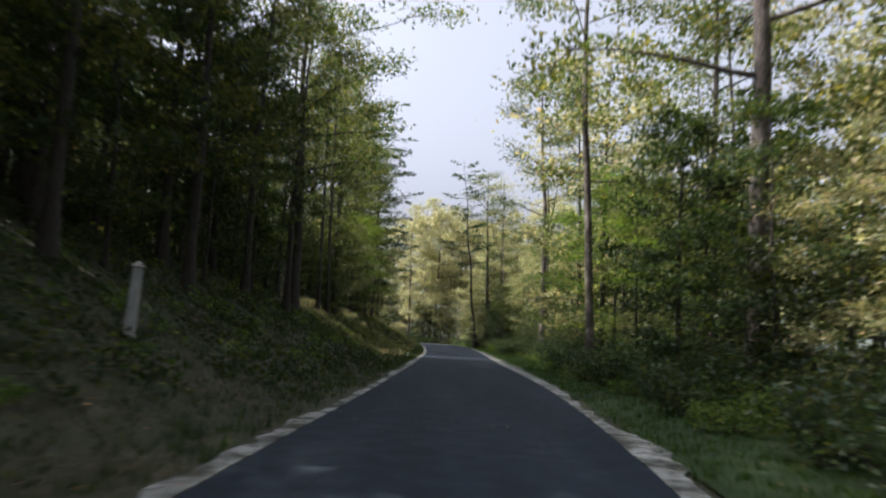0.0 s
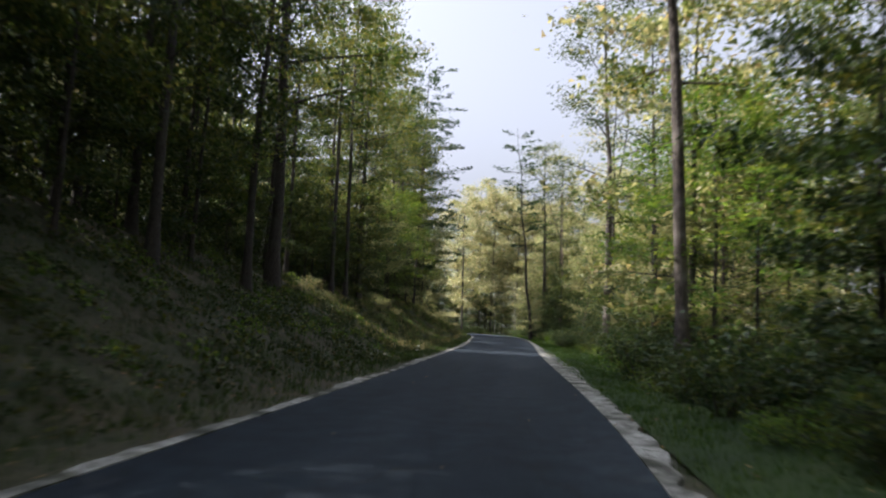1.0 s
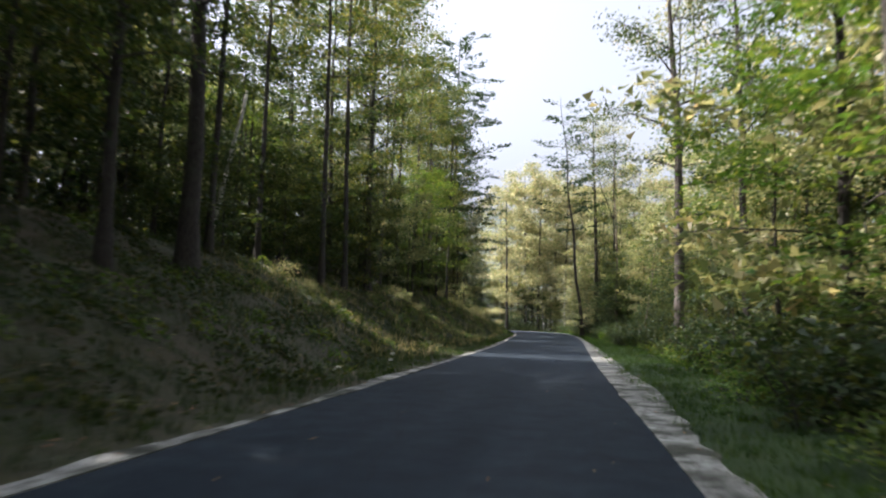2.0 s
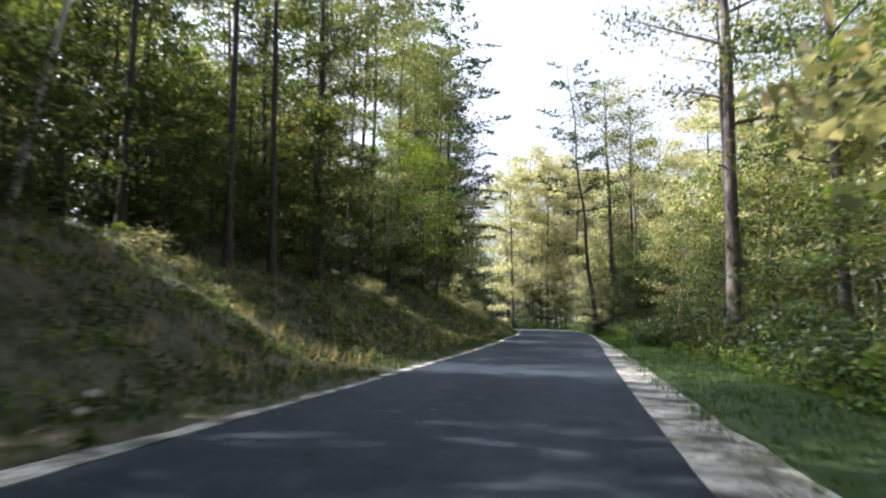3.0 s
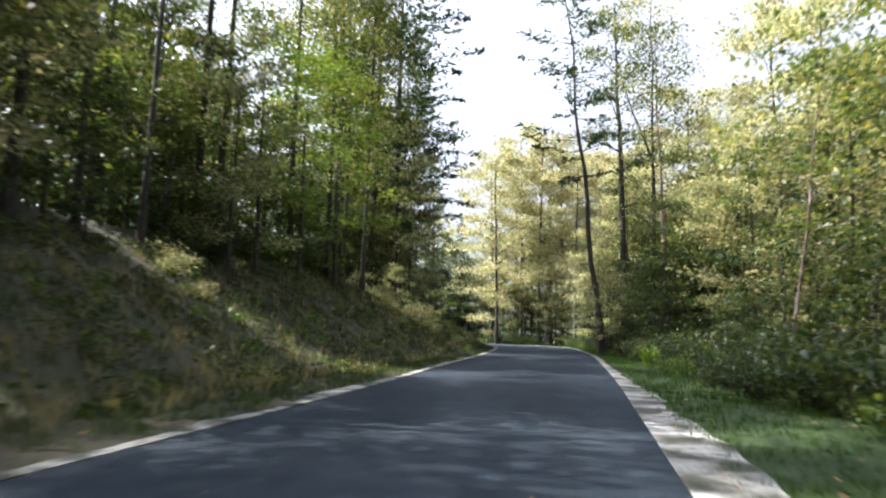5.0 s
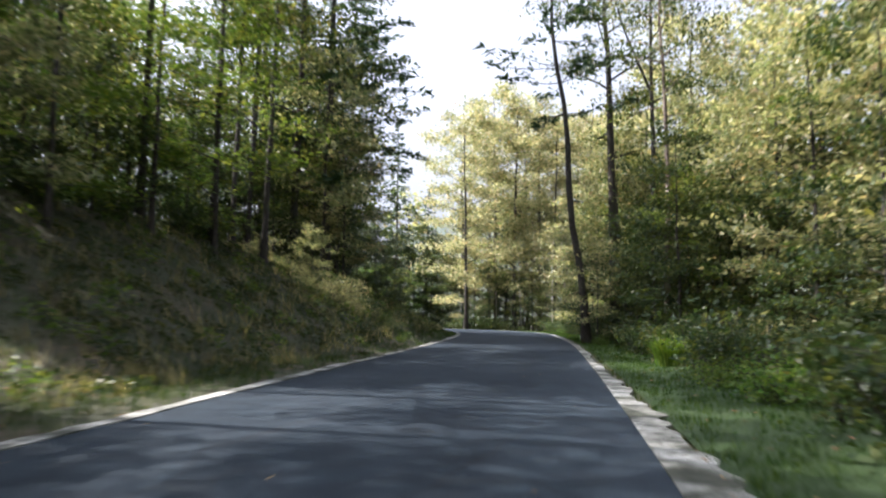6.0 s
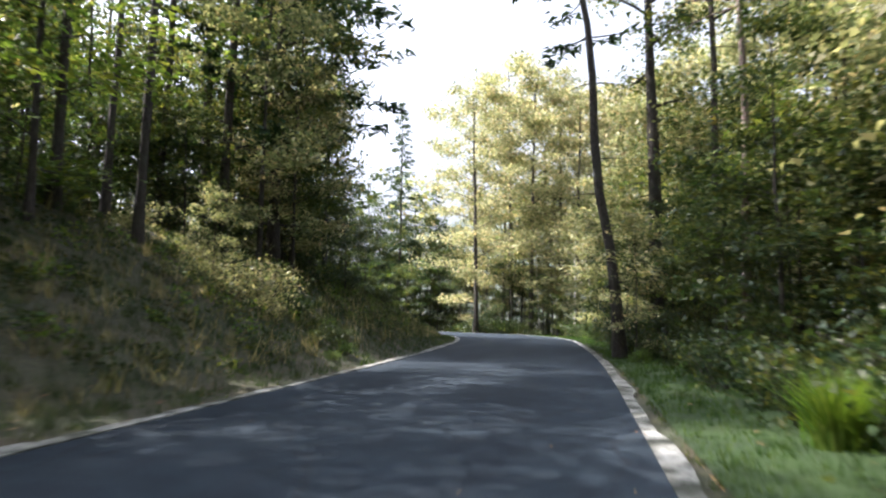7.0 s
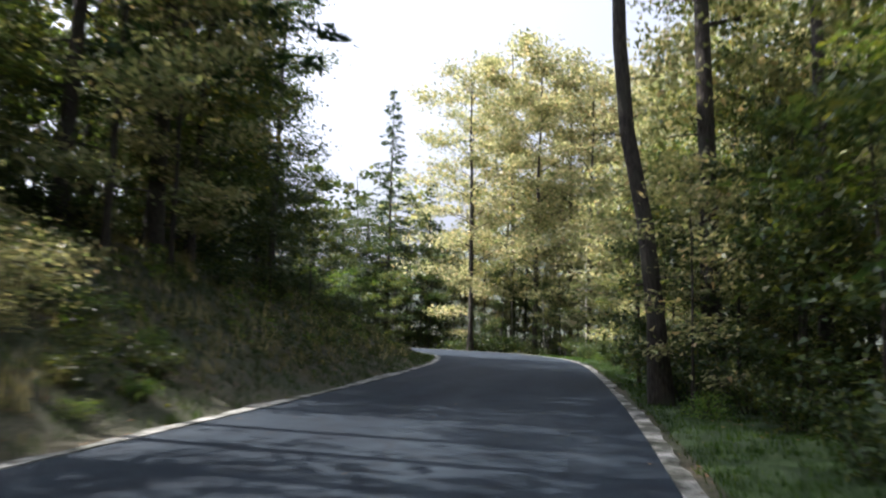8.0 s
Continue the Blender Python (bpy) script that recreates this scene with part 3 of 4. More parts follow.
def aside(y, room):
    """Moves a place out of the clearings."""
    for g in SUN_GAPS:
        if abs(y - g) < room:
            return g + math.copysign(room, y - g)
    return y


# trees along the bank's top; bright and golden ones carry sunlit tone in colour
for x, y, kind, s in ((-8.2, 3, oak, 0.62), (-8.0, 9, beech, 0.66), (-9.0, 15, beech, 0.7), (-8.6, 21, oak, 0.64), (-9.6, 28.5, beech, 0.72), (-9.6, 40.0, slim, 0.85),
                      (-10.8, 55.6, beech, 0.8), (-8.7, 52.1, slim, 0.95), (-8.8, 48.9, slim, 0.9), (-8.6, 83.3, slim, 0.85), (-9.2, 58.0, oak, 0.85), (-10.6, 61.5, slim, 0.95), (-11.2, 70.8, slim, 1.0), (-10.8, 71.6, slim, 1.0),
                      (-10.6, 78.0, slim, 0.95), (-10.1, 82.0, slim, 0.95), (-10.4, 91.0, beech, 1.05), (-9.6, 93.8, pine, 1.0), (-13, 99.5, oak, 0.9), (-12.4, 107.4, high_pine, 1.0),
                      (-15, 111, beech, 0.85),
                      (-9.6, 95.8, edge_mid, 1.15), (-13, 101, edge_green, 1.1), (-9.0, 80.0, maple, 1.35), (-8.6, 90.5, edge_gold, 1.0), (-14.8, 106, edge_mid, 0.95), (-15.5, 113, edge_green, 0.9),
                      (-9.6, 72.6, maple, 1.25), (-10.0, 60, edge_gold, 0.85), (-10.4, 53.4, edge_mid, 0.75), (-9.8, 32, edge_green, 0.9), (-9.6, 25, edge_green, 0.9), (-9.0, 12, edge_green, 1.0),
                      (-9.2, 18, edge_green, 0.9), (-11, 39, edge_green, 0.8), (-8.6, 5.5, edge_green, 0.9), (-12, 98, edge_mid, 1.2), (-15, 103.5, edge_green, 1.2), (-9.8, 77.4, maple, 1.3),
                      (-11.2, 98.6, edge_green, 0.8), (-13.5, 104, edge_mid, 0.9), (-8.2, 92.6, edge_gold, 0.75), (-12.2, 89.6, slim, 1.05), (-14, 109, edge_green, 0.9), (-8.2, 29.5, edge_green, 0.7), (-9.0, 57, edge_mid, 0.7),
                      (-9.4, 70, edge_gold, 0.75), (-9.8, 0, edge_green, 1.0), (-7.6, 15.5, edge_green, 0.6), (-7.4, 8.5, edge_green, 0.6), (-7.8, 22.5, edge_green, 0.6)):
    place(kind, x, y, s)

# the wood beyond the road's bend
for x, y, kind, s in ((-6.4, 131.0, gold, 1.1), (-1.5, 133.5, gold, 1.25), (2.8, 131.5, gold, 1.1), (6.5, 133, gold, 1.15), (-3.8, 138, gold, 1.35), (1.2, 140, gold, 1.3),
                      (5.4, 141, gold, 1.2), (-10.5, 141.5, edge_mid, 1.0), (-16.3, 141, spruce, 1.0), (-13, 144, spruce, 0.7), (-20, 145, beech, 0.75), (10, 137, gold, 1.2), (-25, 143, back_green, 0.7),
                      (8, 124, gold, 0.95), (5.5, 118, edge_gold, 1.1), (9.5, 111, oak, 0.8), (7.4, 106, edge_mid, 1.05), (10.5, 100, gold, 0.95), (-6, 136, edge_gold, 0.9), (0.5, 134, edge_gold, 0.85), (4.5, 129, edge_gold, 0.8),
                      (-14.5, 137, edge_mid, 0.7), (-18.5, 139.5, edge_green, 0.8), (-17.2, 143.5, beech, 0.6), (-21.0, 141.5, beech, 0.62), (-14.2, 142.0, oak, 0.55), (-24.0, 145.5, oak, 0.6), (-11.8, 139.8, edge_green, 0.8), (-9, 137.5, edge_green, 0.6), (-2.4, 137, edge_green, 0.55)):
    place(kind, x, y, s)

for x, y, kind, s in ((-40, 146, back_green, 0.6), (-34, 147, back_green, 0.55), (-29, 148, edge_mid, 0.9), (-23.5, 147.5, edge_green, 0.9), (-18.5, 149, edge_mid, 0.9), (-13, 148.5, edge_gold, 0.9)):
    place(kind, x, y, s)
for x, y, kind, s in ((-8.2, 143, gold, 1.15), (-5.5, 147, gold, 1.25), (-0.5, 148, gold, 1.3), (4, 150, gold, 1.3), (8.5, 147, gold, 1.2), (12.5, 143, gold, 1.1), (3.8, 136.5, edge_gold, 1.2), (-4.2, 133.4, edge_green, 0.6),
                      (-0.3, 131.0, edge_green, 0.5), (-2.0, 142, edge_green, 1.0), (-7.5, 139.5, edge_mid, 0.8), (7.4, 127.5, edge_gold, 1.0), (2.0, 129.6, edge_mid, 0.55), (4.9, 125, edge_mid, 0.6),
                      (-17, 112.5, edge_green, 0.9), (-20, 116, edge_green, 0.9), (-25, 119, edge_green, 0.9), (-18, 107, edge_green, 1.0), (-12, 146, edge_green, 0.9), (-21, 152, back_green, 0.7),
                      (-30, 153, back_green, 0.75), (-16, 154, back_green, 0.7), (-25.5, 150, edge_green, 1.1), (-28, 146, edge_green, 1.0), (-31.5, 150, edge_green, 1.1)):
    place(kind, x, y, s)

wood = np.random.default_rng(11)


def scatter(kinds, xs, y0, y1, step, low, high, jitter=1.2, room=0.0):
    """Rows of trees or shrubs at the given distances beyond the road's edges; negative: beyond the left edge."""
    for off in xs:
        y = y0 + wood.uniform(0, step)
        while y < y1:
            o = off + wood.uniform(-jitter, jitter)
            yy = aside(y, room)
            x = (left_edge(yy) - 0.35 + o) if off < 0 else (right_edge(yy) + o)
            if x > -70:
                place(kinds[wood.integers(len(kinds))], x, yy, wood.uniform(low, high), tilt=(wood.uniform(-2, 2), wood.uniform(-2, 2)))
            y += step * wood.uniform(0.7, 1.35)


# bank side: deeper rows, young trees and thicket under them
scatter([beech, oak, slim], [-14], -6, 40, 8.5, 0.72, 0.9, room=4.0)
scatter([back_green, back_green, back_gold], [-19], -10, 40, 5.4, 0.85, 1.05, 2.0, 4.0)
scatter([beech, oak, slim, slim], [-14], 40, 118, 8.5, 0.5, 0.68, room=4.0)
scatter([back_green, back_green, back_gold], [-19], 40, 122, 5.4, 0.55, 0.7, 2.0, 4.0)
scatter([back_green], [-23], -6, 120, 4.6, 0.45, 0.58, 1.0)
scatter([back_green, back_gold], [-26], -10, 122, 6.5, 0.6, 0.75, 2.0, 4.0)
scatter([edge_green, edge_green, edge_mid], [-11.4], 37, 116, 4.8, 0.65, 0.9, 0.7, 2.9)
scatter([sapling, sapling_gold, maple], [-10.5], 2, 116, 5.0, 0.6, 1.0, room=3.2)
scatter([maple, sapling_gold], [-14.5], 2, 116, 9.0, 0.8, 1.1, room=3.8)
scatter([back_green], [-33, -38], -10, 150, 4.8, 0.95, 1.1, 1.6)
# trees added, some out of view, to put the first stretch in deep shade
for x, y, kind, s in ((7.0, -7, oak, 0.9), (6.5, 19.5, edge_green, 0.62), (8.6, 22.5, oak, 0.7), (11.5, 16, gold, 0.7), (5.9, 17.8, edge_green, 0.5), (6.9, 18.6, edge_green, 0.58), (-12.2, 19.6, oak, 1.0), (-14.4, 21.8, oak, 0.9), (-6.6, -4, oak, 0.75), (-7.2, 12.5, oak, 0.58), (-7.0, 19.0, oak, 0.6), (-7.3, 25.5, oak, 0.58), (-7.0, 31.0, oak, 0.56), (-12, 6, oak, 0.68), (-12.6, 14, beech, 0.78), (-12.4, 22, oak, 0.68), (-13, 31, beech, 0.78), (-16, 10, oak, 0.8), (-16, 26, oak, 0.8)):
    place(kind, x, y, s)
# dense crowns added close round the clearings to block sun, leaving narrow shafts
for x, y, kind, s in ((-10.9, 64.2, slim, 0.82), (-10.8, 67.0, slim, 0.8), (-10.8, 86.6, slim, 0.82), (-10.6, 84.6, slim, 0.85), (-10.6, 46.0, slim, 0.8), (-15, 40.0, beech, 0.85), (-15.4, 49.2, beech, 0.85), (-15.6, 61.6, beech, 0.85), (-15.2, 70.6, beech, 0.85),
                      (-15, 97.5, oak, 1.1)):
    place(kind, x, y, s)
# verge side: green and dark where the road starts, sunlit young maples, a yellowing stretch, dark again at the bend
scatter([edge_mid, edge_gold], [6.4], 1, 15, 5.0, 0.6, 0.85, 0.6)
scatter([edge_gold, edge_mid], [9.4], 1, 24, 4.4, 0.9, 1.15, 0.8)
scatter([edge_mid, edge_gold], [8.6], 25, 60, 5.0, 0.75, 1.0, 0.8)
scatter([edge_mid, edge_green, edge_mid, edge_gold], [6.6], 57, 84, 3.6, 0.6, 0.9, 0.7)
scatter([edge_gold, edge_gold, edge_mid], [9.8], 54, 84, 4.4, 1.0, 1.35, 0.7)
scatter([edge_green, edge_mid], [4.9, 8.0], 97, 116, 4.4, 0.8, 1.1, 0.6)
for x, y, kind, s in ((7.6, 97.0, edge_green, 0.8), (8.2, 90.0, edge_green, 0.55), (7.9, 84.5, edge_green, 0.5), (7.4, 93.5, edge_green, 0.55), (9.8, 86, edge_gold, 1.0), (9.8, 81.5, edge_gold, 0.95), (9.4, 94.5, edge_gold, 1.0), (10.6, 90.0, edge_mid, 1.05), (7.3, 92.2, edge_green, 0.5), (6.9, 82, edge_green, 0.6)):
    place(kind, x, y, s)
scatter([slim, gold, slim], [10.5], 2, 120, 8.5, 0.75, 1.0)
scatter([back_gold, back_gold, back_green], [15], -6, 128, 7.0, 0.65, 0.9, 2.0)
scatter([back_gold, back_green], [22], -10, 130, 8, 0.6, 0.85, 2.0)
scatter([back_green, back_gold], [30, 38], -14, 140, 9.5, 0.75, 1.0, 2.5)
scatter([sapling, sapling, maple, sapling_gold], [5.0], 3, 37, 3.8, 0.45, 0.9, 0.7)
scatter([sapling], [5.0], 38, 60, 3.4, 0.5, 0.9, 0.7)
scatter([sapling, sapling, maple, sapling_gold], [5.0], 61, 122, 3.8, 0.45, 0.9, 0.7)
scatter([bush, bush, bush_bright], [3.6, 4.9], 2, 84, 2.7, 0.7, 1.2, 0.5)
scatter([bush], [5.2], 86, 100, 3.4, 0.5, 0.9, 0.5)
scatter([bush, bush, bush_bright], [3.6, 4.9], 101, 124, 2.7, 0.7, 1.2, 0.5)
# small dark spruces and bushes stand in for a shaded hollow
for x, y, kind, s in ((-6.6, 133.4, spruce, 0.17), (-5.9, 133.8, spruce, 0.16), (-6.2, 132.9, spruce, 0.13), (-5.0, 134.2, sapling, 0.6), (-6.4, 133.0, bush, 1.4), (-5.3, 132.8, bush, 1.4)):
    place(kind, x, y, s)
scatter([bush, bush_bright, bush], [1.9, 2.7], 6, 31, 2.4, 0.5, 0.8, 0.3)
scatter([bush, bush, bush_bright], [2.0, 2.7], 59, 84, 2.4, 0.5, 0.8, 0.3)
scatter([bush, bush, bush_bright], [1.8, 2.6], 101, 120, 2.4, 0.5, 0.8, 0.3)
place(roadside(9, 0.45, 1.6, 0.045, 420, LEAF_MID, BARK_SUNLIT, "thin stem with sunlit pale bark colour leaning among bushes", (1.2, 0)), 6.9, 64.0, turn=0)
place(maple, 7.4, 30.5, 1.15)
place(maple, 8.6, 33.5, 1.2)
place(maple, 6.9, 36.0, 0.9)
# young growth round the dark trunks by the bend
for x, y, kind, s in ((6.6, 86.2, sapling, 0.8), (7.4, 83.4, sapling, 0.9), (6.2, 88.6, sapling, 0.6), (5.6, 86.8, bush, 0.6), (6.4, 84.6, bush, 0.7), (5.4, 83.2, bush, 0.55), (7.4, 88.0, sapling, 1.0), (6.8, 91.0, bush, 0.8), (5.0, 92.4, bush, 0.5), (8.0, 81.0, sapling, 0.9),
                      (4.9, 92.2, bush, 1.0), (4.75, 91.2, bush, 0.7), (5.6, 89.4, bush, 0.6), (4.7, 94.6, bush, 1.1), (4.7, 95.2, sapling, 0.7), (5.0, 95.8, sapling, 0.75), (6.7, 90.0, sapling, 0.6), (6.2, 93.6, edge_green, 0.45)):
    place(kind, x, y, s)
# golden shrubs set where sun shafts fall, sunlit tone put into their leaves
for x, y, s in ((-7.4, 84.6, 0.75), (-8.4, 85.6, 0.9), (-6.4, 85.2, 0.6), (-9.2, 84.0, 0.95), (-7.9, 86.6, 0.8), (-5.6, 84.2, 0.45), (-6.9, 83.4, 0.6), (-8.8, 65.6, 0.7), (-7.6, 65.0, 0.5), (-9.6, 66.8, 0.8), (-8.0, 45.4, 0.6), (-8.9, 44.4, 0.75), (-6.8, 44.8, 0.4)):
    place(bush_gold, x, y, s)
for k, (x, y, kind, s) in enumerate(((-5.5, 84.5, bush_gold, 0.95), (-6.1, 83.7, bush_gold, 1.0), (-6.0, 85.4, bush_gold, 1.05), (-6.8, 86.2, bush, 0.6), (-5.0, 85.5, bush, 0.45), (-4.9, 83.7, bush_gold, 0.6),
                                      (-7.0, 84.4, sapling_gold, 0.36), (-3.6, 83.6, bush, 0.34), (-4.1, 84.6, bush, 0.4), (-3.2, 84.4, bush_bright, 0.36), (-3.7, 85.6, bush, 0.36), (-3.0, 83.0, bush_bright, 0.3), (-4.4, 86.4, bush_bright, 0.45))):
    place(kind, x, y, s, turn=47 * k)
# young growth at the bank's crest, before the trunks
scatter([sapling, sapling, bush], [-8.2], 2, 92, 3.3, 0.55, 0.85, 0.5, 2.3)
scatter([bush, sapling], [-9.4], 36, 92, 3.0, 0.7, 1.0, 0.6, 2.6)
for x, y, kind, s in ((6.2, 14.4, sapling, 0.62), (7.6, 14.2, sapling, 0.7), (6.6, 16.6, bush, 1.1), (5.9, 15.4, bush, 0.9)):
    place(kind, x, y, s)
for x, y, kind, s, turn in ((6.5, 13.7, edge_green, 0.5, 20), (7.5, 13.0, edge_gold, 0.5, 140), (4.2, 97.0, sapling_gold, 1.05, 80), (4.55, 89.0, sapling_gold, 0.62, 15), (4.7, 88.2, bush_bright, 0.5, 190), (7.7, 34.2, edge_gold, 1.4, 200), (6.3, 96.4, edge_gold, 1.0, 310)):
    place(kind, x, y, s, turn=turn)
# shrubs and young trees on the bank towards the bend
scatter([bush, bush, sapling], [-4.6, -6.2], 93, 114, 2.6, 0.5, 0.8, 0.7)
scatter([bush, sapling, sapling], [-8.0, -9.6], 88, 116, 2.8, 0.6, 0.95, 0.7, 2.2)
# dark bushes and small spruces standing in for deep shade at the bend
for x, y, kind, s in ((-4.6, 132.2, bush, 1.5), (-3.6, 133.0, bush, 1.6), (-2.4, 131.6, bush, 1.3), (-7.6, 134.2, bush, 1.5), (-4.2, 134.0, spruce, 0.19), (-3.2, 134.4, spruce, 0.17), (-7.0, 135.2, spruce, 0.2)):
    place(kind, x, y, s)
# unseen trees added behind the start of the road, for the light
for x, y in ((-14, -14), (-22, -20), (-18, -34), (-30, -28), (6, -8), (8, -18), (4, -30), (10, -38), (-12, -46), (0, -52), (-22, -48)):
    place(back_green, x, y, wood.uniform(0.9, 1.1))
# beyond the bend
for x in np.arange(-60, 40, 6.5):
    place([back_gold, back_green][int(x) % 2], x + wood.uniform(-2, 2), 150 + wood.uniform(-3, 4), wood.uniform(0.7, 0.95))
for x in np.arange(-24, 12, 2.3):
    place([sapling_gold, sapling, maple, bush_bright][wood.integers(4)], x, 138.5 + wood.uniform(-0.5, 3) - 0.015 * (x + 6) ** 2 * (x > -6), wood.uniform(0.7, 1.1))


def clumps(name, spots, leaves, reach, tall, size, mat, label, category):
    """Low growth that nobody could count: heaps of leaves on short stalks, one mesh."""
    x, y = (np.repeat(np.asarray(c, float), leaves) for c in spots)
    n = len(x)
    grow = np.repeat(wood.uniform(0.6, 1.3, n // leaves), leaves)
    a, r = wood.uniform(0, 6.283, n), reach * grow * np.sqrt(wood.random(n)) * wood.uniform(0.5, 1.1, n)
    x, y = x + r * np.cos(a), y + r * np.sin(a)
    z = ground_z(x, y) + tall * grow * wood.random(n) ** 0.8 * np.sqrt(np.maximum(1.15 - (r / (reach * grow)) ** 2, 0.05))
    ob = new(name, leaves_mesh(name, np.stack([x, y, z], 1), size, mat, 0.45))
    return tagged(ob, label, category, kind="stuff")


def row(off, y0, y1, step, jitter=1.0):
    y = np.arange(y0, y1, step) + wood.uniform(-step / 2, step / 2, len(np.arange(y0, y1, step)))
    x = (left_edge(y) - 0.35 if off < 0 else right_edge(y)) + off + wood.uniform(-jitter, jitter, len(y))
    keep = x > -45
    return x[keep], y[keep]


def rows(offs, y0, y1, step, jitter=1.0):
    r = [row(o, y0, y1, step, jitter) for o in offs]
    return np.concatenate([p[0] for p in r]), np.concatenate([p[1] for p in r])


clumps("undergrowth", rows([-11.5, -14, -17.5, -21], -4, 118, 2.6), 200, 1.7, 2.6, 0.29, LEAF_DEEP, "dark green undergrowth beneath the trees on the bank", "undergrowth")
clumps("undergrowth", rows([7.5, 10.5], -4, 124, 2.8), 190, 1.6, 2.3, 0.26, LEAF_DEEP, "dark green undergrowth beneath the roadside trees", "undergrowth")
clumps("undergrowth", rows([13.5, 17.0, 20.5, 25.0], -6, 126, 2.9, 1.4), 130, 1.8, 1.5, 0.3, LEAF_MID, "green undergrowth deep in the wood", "undergrowth")
clumps("undergrowth", rows([-25.0, -29.0], -6, 120, 3.0, 1.4), 120, 1.8, 1.4, 0.32, LEAF_DEEP, "dark undergrowth deep in the wood above the bank", "undergrowth")
bx = np.arange(-30, 14, 1.6)
clumps("undergrowth", (bx, 140.2 + wood.uniform(-0.6, 0.8, len(bx))), 200, 1.3, 2.2, 0.22, LEAF_DEEP, "dark bushes along the outside of the bend", "undergrowth")
clumps("undergrowth", (bx, 142.5 + wood.uniform(-1.5, 1.5, len(bx))), 260, 1.6, 3.0, 0.3, LEAF_MID, "green undergrowth beyond the road's bend", "undergrowth")
clumps("bank_weeds", rows([-1.8, -3.2, -4.8, -6.4, -7.8], 0, 114, 1.9, 0.7), 70, 0.5, 0.3, 0.1, GRASS_DRY, "dry tan weeds growing on the bank", "weeds")
clumps("bank_weeds", rows([-1.6, -3.0, -4.4, -5.8, -7.4, -8.4], 0, 114, 2.4, 0.8), 110, 0.75, 0.3, 0.12, LEAF_DEEP, "low dark green weeds growing on the bank", "weeds")
clumps("bank_ferns", rows([-2.2, -3.6, -5.0, -6.4, -7.8], 0, 114, 2.3, 0.8), 60, 0.42, 0.34, 0.11, LEAF_BRIGHT, "leafy green ferns and weeds growing on the bank", "weeds")
clumps("leafy_weeds", rows([3.1, 3.7], 0, 122, 1.5, 0.4), 90, 0.45, 0.5, 0.1, LEAF_BRIGHT, "bright leafy weeds along the wood's edge", "weeds")

merge_far([back_green, back_gold], "far_trees", "dense distant foliage of the wood")

# ---- grass ----


def grass(name, n, spot, tall, mat, label, seed):
    """Many single blades, bent outwards, in tufts."""
    g = np.random.default_rng(seed)
    tufts = n // 9
    x, y = spot(g, tufts)
    x, y = np.repeat(x, 9) + g.normal(size=tufts * 9) * 0.07, np.repeat(y, 9) + g.normal(size=tufts * 9) * 0.07
    n = len(x)
    z = ground_z(x, y)
    h = tall * np.repeat(g.uniform(0.5, 1.3, tufts), 9) * g.uniform(0.6, 1.2, n)
    a = g.uniform(0, 6.283, n)
    o = np.stack([np.cos(a), np.sin(a), np.zeros(n)], 1)
    s = np.stack([-np.sin(a), np.cos(a), np.zeros(n)], 1)
    root = np.stack([x, y, z - 0.02], 1)
    up = np.array([0, 0, 1.0])
    h, w = h[:, None], (0.008 + 0.022 * h)[:, None]
    b = g.uniform(0.15, 0.8, n)[:, None]
    tip = root + up * h * (1 - 0.3 * b) + o * h * b
    v = np.stack([root - s * w * 0.6, root + s * w * 0.6, tip], 1)
    ob = new(name, mesh_of(name, v.reshape(-1, 3), np.arange(3 * n).reshape(n, 3), mat))
    return tagged(ob, label, "grass", kind="stuff")


def bank_spot(near, far_):
    def spot(g, n):
        y = g.uniform(-4, 118, n)
        return left_edge(y) - 0.32 - g.uniform(near, far_, n), y
    return spot


def open_bank_spot(g, n):
    y = g.uniform(38, 112, n)
    return left_edge(y) - 0.32 - g.uniform(0.8, 8.4, n), y


def verge_spot(near, far_):
    def spot(g, n):
        y = g.uniform(-2, 124, n)
        return right_edge(y) + 0.45 + g.uniform(near, far_, n), y
    return spot


grass("bank_grass", 95000, bank_spot(0, 9), 0.24, GRASS_DRY, "dry tan and green grass covering the bank", 21)
grass("tall_grass", 18000, open_bank_spot, 0.42, GRASS_STRAW, "tall dry grass stalks on the bank", 24)
grass("bank_grass", 90000, bank_spot(-0.1, 6.5), 0.17, GRASS_GREEN, "short green grass over the lower bank", 22)
grass("kerb_grass", 12000, verge_spot(-0.22, 0.12), 0.08, GRASS_GREEN, "thin grass creeping over the concrete edge", 25)
grass("verge_grass", 120000, verge_spot(-0.12, 3.2), 0.14, GRASS_GREEN, "short bright green grass on the verge", 23)

# fallen leaves
lg = np.random.default_rng(31)


def litter(x, y, z, size, label):
    ob = new("fallen_leaves", leaves_mesh("fallen_leaves", np.stack([x, y, z], 1), size, LITTER, 0.93))
    return tagged(ob, label, "leaves", kind="stuff")


ly = lg.uniform(-2, 120, 700)
lx = left_edge(ly) - 0.1 + (right_edge(ly) - left_edge(ly) + 0.35) * lg.beta(0.12, 0.12, 700)
litter(lx, ly, np.full(700, 0.022), 0.055, "small brown fallen leaves scattered on the asphalt")
ly = lg.uniform(-2, 114, 7000)
lx = left_edge(ly) - 0.5 - lg.uniform(0, 9.5, 7000)
litter(lx, ly, ground_z(lx, ly) + lg.uniform(0.01, 0.06, 7000), 0.09, "brown fallen leaves lying on the bank")
ly = lg.uniform(-2, 122, 2500)
lx = right_edge(ly) + 0.4 + 5 * lg.random(2500) ** 0.6
